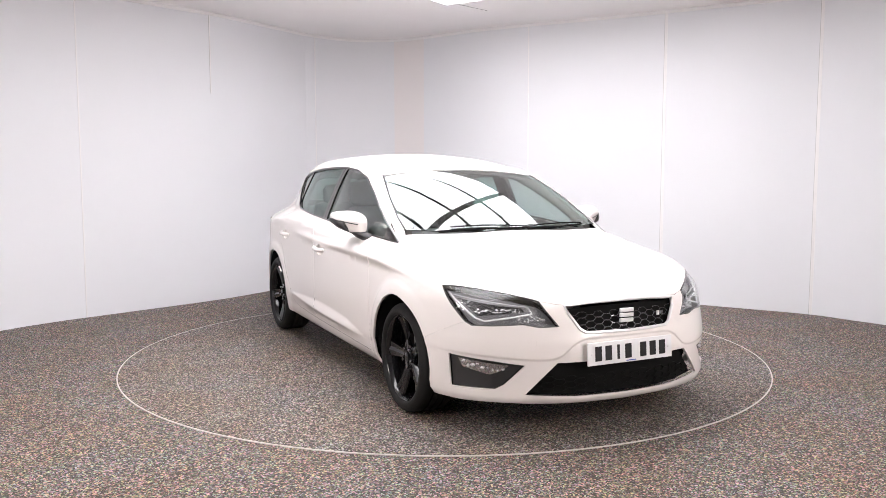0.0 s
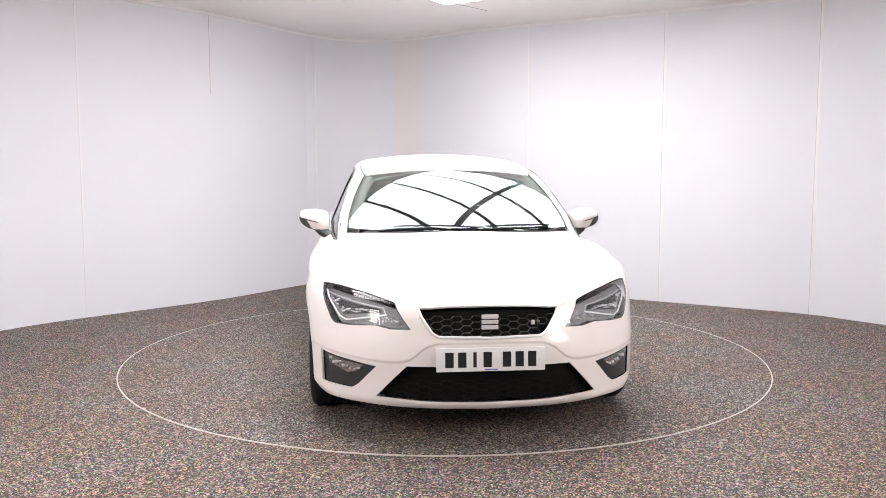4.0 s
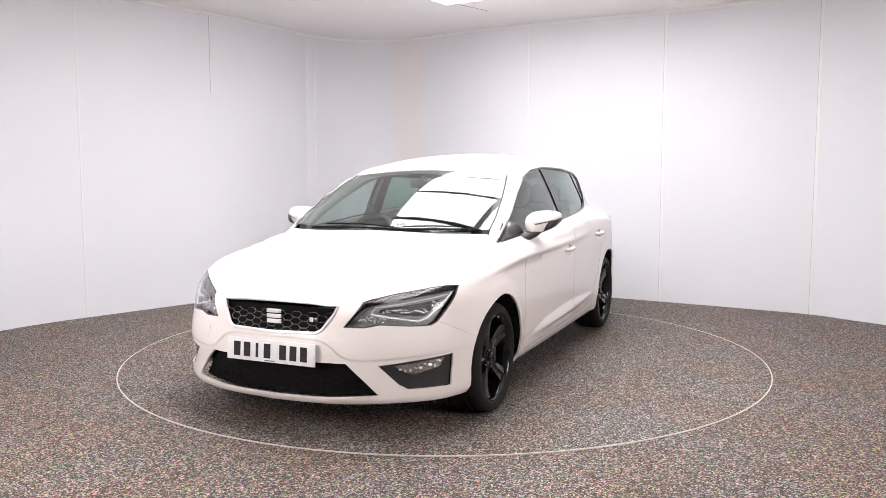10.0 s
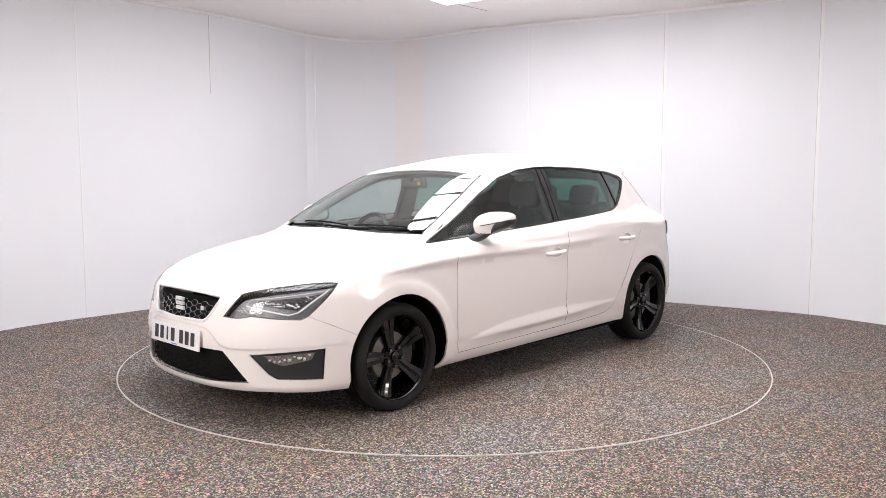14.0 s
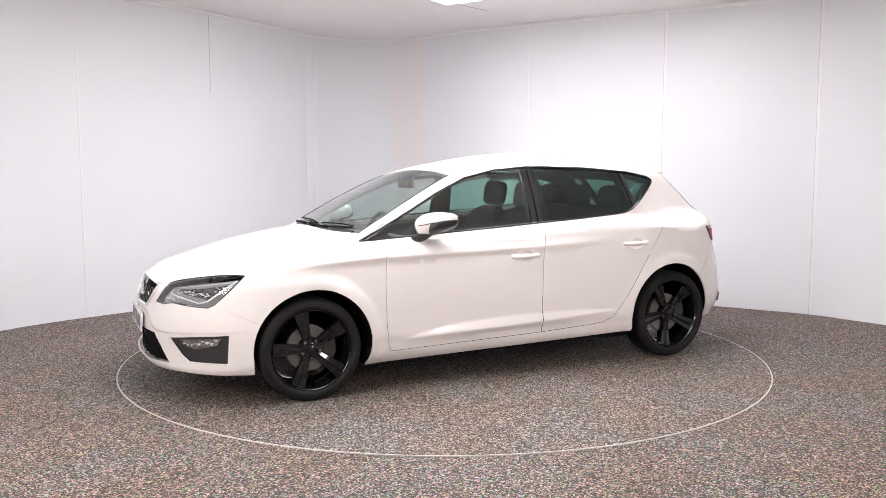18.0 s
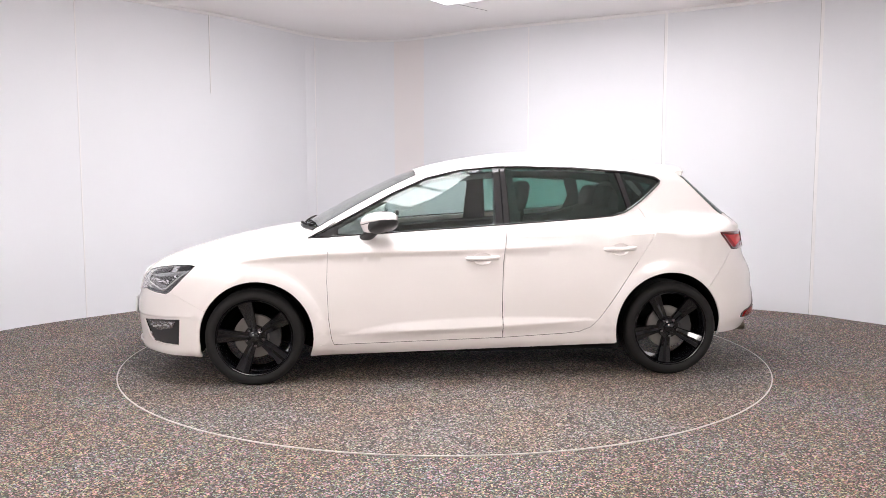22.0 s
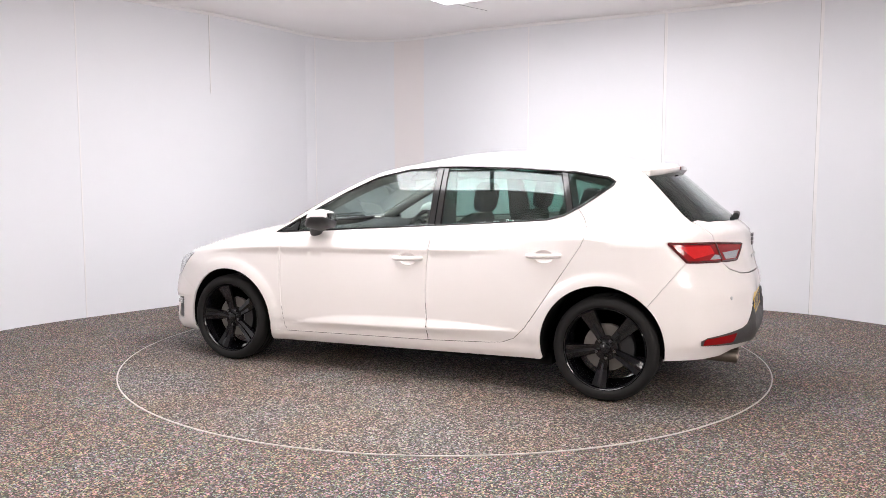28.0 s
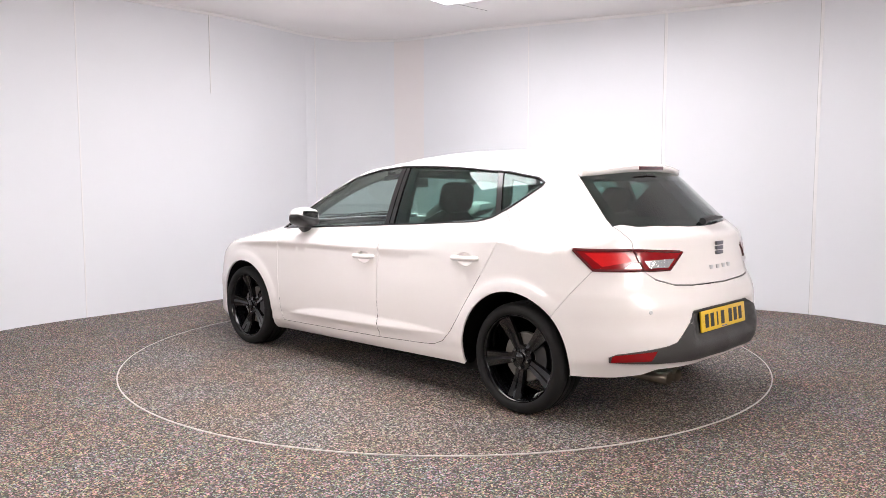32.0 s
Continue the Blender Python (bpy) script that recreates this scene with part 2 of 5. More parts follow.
def strip(name, x, y, w=0.028, gap=True, z0=0.0, z1=ROOM_H, label="white plastic joint strip between the wall panels"):
    """A slim cover strip standing on the wall at (x, y)."""
    line = wall_line(20)
    k = min(range(1, len(line) - 1), key=lambda i: (line[i].x - x) ** 2 + (line[i].y - y) ** 2)
    d = (line[k + 1] - line[k - 1]).normalized()
    n = Vector((-d.y, d.x, 0))
    if n.dot(line[k] - Vector((0, -1.5, 0))) > 0:
        n = -n
    m = Matrix(((d.x, n.x, 0, line[k].x), (d.y, n.y, 0, line[k].y), (0, 0, 1, 0), (0, 0, 0, 1)))
    bm = bmesh.new()
    box(bm, (-w / 2, -0.004, z0 + 0.002), (w / 2, 0.004, z1 - 0.002), 0.002, m)
    ob = tagged(mesh_object(name, bm, STRIP, sharp=20), label, "trim", kind="structure")
    if not gap:
        return ob
    bm = bmesh.new()
    box(bm, (w / 2, -0.004, z0 + 0.002), (w / 2 + 0.003, 0.0015, z1 - 0.002), 0, m)
    part("shadow_gap", bm, SEAM, ob, "fine dark joint")
    return ob


for sx, sy in ((3.38, 1.55), (2.19, 2.33)):
    strip("trim", sx, sy)
for sx, sy in ((0.905, 3.02), (-1.52, 3.72), (-3.24, 1.38)):
    strip("trim", sx, sy, 0.012, False)
strip("trim", -2.34, 2.41, 0.012, True, 2.1)

def cornice():
    """A slim white bead where the curved wall meets the ceiling."""
    line = [p for p in wall_line(5) if p.y > -2.2]
    start = max(range(1, len(line)), key=lambda i: (line[i] - line[i - 1]).length)
    if (line[start] - line[start - 1]).length > 0.6:
        line = line[start:] + line[:start]
    mid = Vector((0, -1.5, 0))
    rings = []
    bm = bmesh.new()
    for p in line:
        d = (mid - p).normalized()
        rings.append([bm.verts.new(p + d * a + Vector((0, 0, z))) for a, z in ((-0.004, ROOM_H - 0.034), (0.008, ROOM_H - 0.034), (0.012, ROOM_H - 0.030), (0.012, ROOM_H - 0.002), (-0.004, ROOM_H - 0.002))])
    for a, b in zip(rings, rings[1:]):
        for k in range(5):
            bm.faces.new((a[k], a[(k + 1) % 5], b[(k + 1) % 5], b[k]))
    tagged(mesh_object("trim", bm, STRIP, sharp=30), "slim white bead between wall and ceiling", "trim", kind="structure")


cornice()


def corner_warm_light():
    """Thin added board in the rounded wall corner; its warmer white paints reflected light."""
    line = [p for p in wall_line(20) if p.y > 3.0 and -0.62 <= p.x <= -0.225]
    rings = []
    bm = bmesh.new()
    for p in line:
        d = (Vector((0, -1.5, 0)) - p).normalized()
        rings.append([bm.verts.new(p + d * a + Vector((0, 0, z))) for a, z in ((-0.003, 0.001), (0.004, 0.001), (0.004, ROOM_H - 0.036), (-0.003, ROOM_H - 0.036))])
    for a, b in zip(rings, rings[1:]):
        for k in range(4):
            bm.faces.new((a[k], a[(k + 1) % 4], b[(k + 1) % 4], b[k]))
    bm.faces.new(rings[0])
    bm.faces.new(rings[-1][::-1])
    tagged(mesh_object("trim", bm, WARM_LIGHT, sharp=30), "thin added board with the rounded corner's warm light in its colour", "trim", kind="structure")


corner_warm_light()

# a joint in the ceiling board beside the light
bm = bmesh.new()
box(bm, (-0.004, 0.0, ROOM_H - 0.003), (0.004, 0.41, ROOM_H + 0.01), 0.001, Matrix.Translation((0.136, 2.04, 0)) @ Matrix.Rotation(math.radians(-44), 4, "Z"))
tagged(mesh_object("trim", bm, SEAM, smooth=False), "fine dark open joint in the ceiling board", "trim", kind="structure")


# ---- ceiling lights ----
LIGHT_TURN = math.radians(-33)


def build_light(corner, wide, deep, nx, ny, thick_at=(), label="large glowing white ceiling light panel with dark joint bars"):
    """A lit rectangle under the ceiling: diffuser sheets between thin dark bars."""
    u = Vector((math.cos(LIGHT_TURN), math.sin(LIGHT_TURN), 0))
    w = Vector((u.y, -u.x, 0))
    m = Matrix(((u.x, w.x, 0, corner[0]), (u.y, w.y, 0, corner[1]), (0, 0, 1, ROOM_H - 0.03), (0, 0, 0, 1)))
    root = tagged(new("ceiling_light"), label, "ceiling light", group="ceiling lights")
    dx, dy = wide / nx, deep / ny
    bm = bmesh.new()
    box(bm, (0.004, 0.004, 0.0), (dx - 0.004, dy - 0.004, 0.02), m=None)
    first = None
    for i in range(nx):
        for j in range(ny):
            if first is None:
                first = part("diffuser", bm, PANEL, root, "glowing white diffuser sheet", smooth=False)
                ob = first
            else:
                ob = new("diffuser", first.data)
                ob.parent = root
            ob.matrix_local = m @ Matrix.Translation((i * dx, j * dy, 0))
    for i in range(nx + 1):
        bm = bmesh.new()
        r = 0.036 if i in thick_at else 0.020
        box(bm, (i * dx - r, -0.02, -0.012), (i * dx + r, deep + 0.02, 0.028), 0.004, m)
        part("bar", bm, BEAM if i in thick_at else STRIP if i in (0, nx) else BAR, root, smooth=False)
    for j in range(ny + 1):
        bm = bmesh.new()
        box(bm, (0, j * dy - 0.022, -0.009), (wide, j * dy + 0.022, 0.027), 0.004, m)
        part("bar", bm, STRIP if j in (0, ny) else BAR, root, smooth=False)
    return root


build_light((0.02, 1.91), 2.34, 3.88, 2, 7, thick_at=(1,))


def build_flood(x, y, aim):
    """A stand with three stacked lit panels beside the camera, turned to the disc."""
    root = tagged(new("studio_light"), "three stacked white studio light panels on a black stand", "studio light", group="studio lights")
    root.matrix_world = pose(x, y, 0, 0, 0, aim)
    for z in (1.18, 1.56, 1.94):
        tip = Matrix.Translation((0, 0, z)) @ Matrix.Rotation(math.radians(-22), 4, "X")
        bm = bmesh.new()
        box(bm, (-0.32, -0.05, -0.165), (0.32, 0.03, 0.165), 0.015, tip)
        head = part("lamp_head", bm, BAR, root, "black lamp head")
        bm = bmesh.new()
        box(bm, (-0.30, 0.031, -0.145), (0.30, 0.04, 0.145), 0.004, tip)
        part("diffuser", bm, FLOOD, head, "glowing white diffuser")
    bm = bmesh.new()
    tube(bm, [Vector((0, -0.10, 0.02)), Vector((0, -0.10, 2.2))], 0.017, 10)
    part("pole", bm, BAR, root)
    for k in range(3):
        bm = bmesh.new()
        a = math.radians(90 + 120 * k)
        tube(bm, [Vector((0, -0.10, 0.35)), Vector((0.42 * math.cos(a), -0.10 + 0.42 * math.sin(a), 0.012))], 0.010, 8)
        part("leg", bm, BAR, root)


build_flood(-2.35, -3.5, -38)
build_flood(2.45, -3.5, 38)


# ---- turntable ----
DISC_R = 2.237


def build_turntable():
    root = tagged(new("turntable"), "round speckled turntable disc flush with the floor", "turntable")
    bm = bmesh.new()
    lathe(bm, [(0.0001, 0.004), (1.2, 0.004), (DISC_R - 0.009, 0.004), (DISC_R - 0.009, 0.0005)], 160, "z")
    part("disc", bm, DISC, root, "speckled granulate disc", sharp=30)
    bm = bmesh.new()
    lathe(bm, [(DISC_R - 0.008, 0.0005), (DISC_R - 0.008, 0.0055), (DISC_R - 0.001, 0.0055), (DISC_R - 0.001, 0.0005)], 200, "z")
    part("edge_ring", bm, EDGE, root, "thin pale metal ring", sharp=30)
    return root


turntable = build_turntable()


# ---- the car's outer form ----
# x forwards from the middle of the wheelbase, y to its left, z up. The form is bounded by its side, its top line, its front and its rear.
def curve(*knots):
    """A smooth monotone line through (at, value) pairs."""
    k = sorted(knots)
    xs, ys = np.array([a for a, _ in k], float), np.array([b for _, b in k], float)
    h, d = np.diff(xs), np.diff(ys) / np.diff(xs)
    m = np.zeros(len(xs))
    m[0], m[-1] = d[0], d[-1]
    for i in range(1, len(xs) - 1):
        if d[i - 1] * d[i] > 0:
            w1, w2 = 2 * h[i] + h[i - 1], h[i] + 2 * h[i - 1]
            m[i] = (w1 + w2) / (w1 / d[i - 1] + w2 / d[i])

    def at(x):
        x = np.clip(np.asarray(x, float), xs[0], xs[-1])
        i = np.clip(np.searchsorted(xs, x) - 1, 0, len(xs) - 2)
        t = (x - xs[i]) / h[i]
        return (ys[i] * (1 + 2 * t) * (1 - t) ** 2 + m[i] * h[i] * t * (1 - t) ** 2 + ys[i + 1] * t * t * (3 - 2 * t) + m[i + 1] * h[i] * t * t * (t - 1))
    return at


def bent(*knots):
    """A line through (at, value) pairs with even curvature, straight on past its ends."""
    k = sorted(knots)
    xs, ys = np.array([a for a, _ in k], float), np.array([b for _, b in k], float)
    n, h = len(xs), np.diff(xs)
    A, r = np.eye(n), np.zeros(n)
    for i in range(1, n - 1):
        A[i, i - 1:i + 2] = h[i - 1], 2 * (h[i - 1] + h[i]), h[i]
        r[i] = 6 * ((ys[i + 1] - ys[i]) / h[i] - (ys[i] - ys[i - 1]) / h[i - 1])
    m = np.linalg.solve(A, r)
    s0 = (ys[1] - ys[0]) / h[0] - h[0] * m[1] / 6
    s1 = (ys[-1] - ys[-2]) / h[-1] + h[-1] * m[-2] / 6

    def at(x):
        x = np.asarray(x, float)
        c = np.clip(x, xs[0], xs[-1])
        i = np.clip(np.searchsorted(xs, c) - 1, 0, n - 2)
        d, e = c - xs[i], xs[i + 1] - c
        v = (m[i] * e ** 3 + m[i + 1] * d ** 3) / (6 * h[i]) + (ys[i] / h[i] - m[i] * h[i] / 6) * e + (ys[i + 1] / h[i] - m[i + 1] * h[i] / 6) * d
        return v + np.where(x < xs[0], (x - xs[0]) * s0, 0) + np.where(x > xs[-1], (x - xs[-1]) * s1, 0)
    return at


bonnet_line = bent((2.14, 0.648), (2.05, 0.70), (1.86, 0.772), (1.64, 0.838), (1.43, 0.889), (1.21, 0.930), (1.06, 0.952), (0.9, 0.972))
house_line = bent((1.05, 0.952), (0.8, 1.090), (0.55, 1.215), (0.27, 1.327), (0.0, 1.390), (-0.28, 1.431), (-0.53, 1.445), (-0.81, 1.440), (-1.22, 1.398), (-1.5, 1.345), (-1.7, 1.30), (-2.2, 1.15))


plan_width = curve((2.2, 0.80), (1.95, 0.85), (1.77, 0.878), (1.6, 0.898), (1.3, 0.908), (0.8, 0.903), (0.0, 0.905), (-0.9, 0.905), (-1.3, 0.902),
                   (-1.6, 0.885), (-1.85, 0.845), (-2.2, 0.78))
side_profile = curve((0.14, 0.86), (0.165, 0.895), (0.18, 0.915), (0.215, 0.948), (0.25, 0.962), (0.30, 0.970), (0.335, 0.979), (0.42, 0.984), (0.55, 0.988), (0.70, 0.986), (0.775, 0.983),
                     (0.800, 0.994), (0.808, 0.994), (0.83, 0.982), (0.90, 0.969), (1.0, 0.945), (1.1, 0.90))
plain_profile = curve((0.60, 0.987), (0.70, 0.986), (0.80, 0.983), (0.85, 0.978), (0.90, 0.967), (1.0, 0.945), (1.1, 0.90))
shoulder = curve((2.2, 0.66), (1.6, 0.74), (1.34, 0.785), (0.86, 0.808), (-0.2, 0.83), (-0.6, 0.845), (-1.0, 0.87), (-1.6, 0.90), (-2.2, 0.90))
belt = curve((2.2, 1.6), (1.22, 1.5), (1.04, 0.93), (0.98, 0.895), (0.67, 0.915), (0.09, 0.952), (-0.2, 0.97), (-0.85, 1.012), (-1.2, 1.0), (-1.6, 0.965), (-2.2, 0.96))
house_width = curve((1.2, 0.72), (0.98, 0.752), (0.7, 0.783), (0.3, 0.80), (0.0, 0.808), (-0.5, 0.803), (-0.9, 0.778), (-1.3, 0.728), (-1.47, 0.69), (-1.75, 0.635), (-2.2, 0.56))
front_line = curve((0.10, 2.06), (0.15, 2.105), (0.19, 2.15), (0.21, 2.16), (0.30, 2.158), (0.38, 2.16), (0.47, 2.155), (0.53, 2.143), (0.60, 2.127), (0.66, 2.108), (0.72, 2.06), (0.9, 1.9))
front_curve = curve((0.0, 0.0), (0.2, 0.012), (0.34, 0.036), (0.45, 0.07), (0.54, 0.112), (0.65, 0.19), (0.75, 0.295), (0.81, 0.39), (0.86, 0.51), (0.92, 0.70))
rear_line = curve((0.10, -1.93), (0.2, -1.99), (0.28, -2.04), (0.36, -2.085), (0.45, -2.09), (0.55, -2.075), (0.68, -2.072), (0.73, -2.055), (0.80, -2.04), (0.90, -2.022),
                  (0.95, -2.01), (0.985, -1.965), (1.03, -1.905), (1.29, -1.60), (1.5, -1.36))
rear_curve = curve((0.0, 0.0), (0.2, 0.012), (0.34, 0.036), (0.45, 0.075), (0.55, 0.118), (0.65, 0.175), (0.75, 0.255), (0.80, 0.32), (0.86, 0.455), (0.92, 0.69))


def step(a, b, x):
    t = np.clip((x - a) / (b - a), 0, 1)
    return t * t * (3 - 2 * t)


def smax(a, b, r):
    h = np.clip(0.5 + 0.5 * (a - b) / r, 0, 1)
    return b * (1 - h) + a * h + r * h * (1 - h)


def flare(x, z):
    """The slight swell of the wings round the wheel openings."""
    out = 0
    for cx, cz in ((1.305, 0.30), (-1.302, 0.315)):
        d = np.hypot(x - cx, z - cz)
        out = out + 0.009 * (1 - step(0.36, 0.45, d)) + 0.004 * (1 - step(0.395, 0.43, d))
    return out


swage = curve((1.0, 0.296), (0.82, 0.303), (0.4, 0.322), (0.0, 0.335), (-0.47, 0.355), (-0.85, 0.377), (-1.0, 0.386))
facet = curve((1.0, 0.0), (0.83, 0.0), (0.6, 0.034), (0.4, 0.056), (0.0, 0.064), (-0.4, 0.046), (-0.75, 0.012), (-0.84, 0.0), (-1.0, 0.0))


def half_width(x, z):
    zs = z - (shoulder(x) - 0.805) * step(0.45, 0.70, z)
    prof = side_profile(zs)
    prof = prof + (plain_profile(zs) - prof) * step(0.1, 0.85, -x) * step(0.60, 0.70, zs)
    low = plan_width(x) * prof + flare(x, z)
    # the sharp swage low on the doors, and the crease that runs into the tail lamp
    crest, tall = swage(x), facet(x)
    low = low + 0.30 * tall * np.where(z > crest, np.clip(1 - (z - crest) / np.maximum(tall, 1e-4), 0, 1), np.clip(1 - (crest - z) / 0.035, 0, 1)) * (tall > 1e-3)
    hip = 0.905 + (-0.80 - x) * 0.055
    low = low + 0.007 * step(0.75, 1.3, -x) * np.where(z > hip, np.clip(1 - (z - hip) / 0.018, 0, 1), np.clip(1 - (hip - z) / 0.07, 0, 1) ** 1.5)
    zb = belt(x)
    up = house_width(x) - 0.40 * (z - zb) - 0.28 * np.clip(z - zb - 0.1, 0, None) ** 2
    tail = step(1.15, 1.5, -x)
    return low + (up - low) * step(zb - 0.075 - 0.01 * tail, zb + 0.004 + 0.075 * tail, z)


ledge_line = curve((0.0, 0.495), (0.24, 0.492), (0.29, 0.48), (0.40, 0.405), (0.46, 0.398), (0.62, 0.405), (0.95, 0.43))


def ledge(y, z):
    """The step across the front bumper, which frames the plate and runs out over the fog lamps."""
    zl = ledge_line(y)
    return 0.005 * step(zl - 0.005, zl + 0.005, z) * (1 - step(zl + 0.01, zl + 0.10, z))


def tail_shape(y, z):
    """The flatter lower bumper, and the hollow in it that takes the plate."""
    flat = -0.012 * (1 - step(0.58, 0.72, z)) * step(0.30, 0.40, z) - 0.028 * step(0.12, 0.42, y) * (1 - step(0.60, 0.85, y)) * (1 - step(0.60, 0.76, z))
    return flat + 0.044 * (1 - step(0.29, 0.37, y)) * step(0.40, 0.46, z) * (1 - step(0.572, 0.60, z))


blend = [0.05]   # the rounding between side and top


def form(p):
    """Below zero inside the car, above zero outside."""
    x, y, z = p[:, 0], np.abs(p[:, 1]), p[:, 2]
    glass_zone = step(-0.1, 0.27, x)
    xt = x + glass_zone * 0.072 * (y / 0.7) ** 2
    crown = 0.045 * (y / 0.55) ** 2 * (1 - step(-0.1, 0.3, x)) + 0.015 * (y / 0.55) ** 2 * glass_zone
    lid = bonnet_line(np.maximum(x, 0.8)) - 0.085 * (y / 0.8) ** 2
    top = np.maximum(lid, house_line(xt) - crown)
    a = y - half_width(x, z)
    b = (z - top) * 0.9
    c = x - (front_line(z) - front_curve(y) + ledge(y, z))
    d = (rear_line(z) + rear_curve(y) + tail_shape(y, z)) - x
    d = d * np.where(z > 0.97, 0.7, 1.0)
    f = smax(a, b, blend[0] + 0.015 * step(1.05, 1.3, x))
    f = smax(f, c * 0.8, 0.05)
    return smax(f, d * 0.9, 0.04)


def grad(p):
    e = 0.003
    g = np.stack([form(p + np.eye(3)[i] * e) - form(p - np.eye(3)[i] * e) for i in range(3)], 1)
    return g / np.maximum(np.linalg.norm(g, axis=1, keepdims=True), 1e-9)


def meet(o, d, far):
    """Walks in along rays from o + far * d until the form is met."""
    lo, hi = np.zeros(len(o)), np.full(len(o), far)
    for _ in range(34):
        mid = (lo + hi) / 2
        inside = form(o + d * mid[:, None]) < 0
        lo, hi = np.where(inside, mid, lo), np.where(inside, hi, mid)
    return o + d * ((lo + hi) / 2)[:, None]


def on_form(kind, q):
    """Pairs q on the car: 'side' (x, z), 'top' (x, y), 'nose' and 'tail' (turn in degrees from straight ahead or behind, z)."""
    q = np.asarray(q, float).reshape(-1, 2)
    n = len(q)
    if kind == "side":
        o = np.stack([q[:, 0], np.zeros(n), q[:, 1]], 1)
        return meet(o, np.tile([0.0, 1.0, 0.0], (n, 1)), 1.1)
    if kind == "top":
        o = np.stack([q[:, 0], q[:, 1], np.full(n, 0.45)], 1)
        return meet(o, np.tile([0.0, 0.0, 1.0], (n, 1)), 1.2)
    a = np.radians(q[:, 0])
    s = 1.0 if kind == "nose" else -1.0
    o = np.stack([np.full(n, 1.40 * s), np.zeros(n), q[:, 1]], 1)
    d = np.stack([np.cos(a) * s, np.sin(a), np.zeros(n)], 1)
    return meet(o, d, 1.3)


def turn(kind, x, y):
    """The turn in degrees at which (x, y) is seen from the axis of the nose or tail."""
    return math.degrees(math.atan2(y, (x - 1.40) if kind == "nose" else (-x - 1.40)))


def within(poly, pts):
    """Which of the points lie inside the outline."""
    a = np.asarray(poly, float)
    b = np.roll(a, 1, axis=0)
    q = np.asarray(pts, float).reshape(-1, 2)
    dy = np.where(np.abs(b[:, 1] - a[:, 1]) < 1e-12, 1e-12, b[:, 1] - a[:, 1])
    cross = (a[None, :, 1] > q[:, None, 1]) != (b[None, :, 1] > q[:, None, 1])
    xs = (b[:, 0] - a[:, 0])[None] * (q[:, None, 1] - a[None, :, 1]) / dy[None] + a[None, :, 0]
    return (cross & (q[:, None, 0] < xs)).sum(1) % 2 == 1


def densify(poly, cell, closed=True):
    out = []
    n = len(poly)
    for i in range(n if closed else n - 1):
        a, b = poly[i], poly[(i + 1) % n]
        k = max(1, int(math.hypot(b[0] - a[0], b[1] - a[1]) / cell + 0.5))
        out += [(a[0] + (b[0] - a[0]) * t / k, a[1] + (b[1] - a[1]) * t / k) for t in range(k)]
    return out if closed else out + [poly[-1]]


def shrink(poly, d):
    """The outline drawn in by d."""
    area = sum(poly[i - 1][0] * poly[i][1] - poly[i][0] * poly[i - 1][1] for i in range(len(poly)))
    s = 1 if area > 0 else -1
    out = []
    n = len(poly)
    for i in range(n):
        a, b, c = Vector(poly[i - 1]), Vector(poly[i]), Vector(poly[(i + 1) % n])
        e, f = (b - a), (c - b)
        if e.length < 1e-7 or f.length < 1e-7:
            out.append(tuple(b))
            continue
        e.normalize()
        f.normalize()
        n1, n2 = Vector((-e.y, e.x)) * s, Vector((-f.y, f.x)) * s
        m = n1 + n2
        if m.length < 1e-4:
            out.append(tuple(b))
            continue
        m.normalize()
        out.append(tuple(b + m * (d / max(0.5, m.dot(n1)))))
    return out


def soft(poly, keep=(), n=4):
    """A closed smooth outline through poly."""
    p = [Vector((a, b, 0)) for a, b in poly]
    q = [p[-1]] + p + [p[0], p[1]]
    return [(v.x, v.y) for v in spline(q, n)[n:-n - 1]]


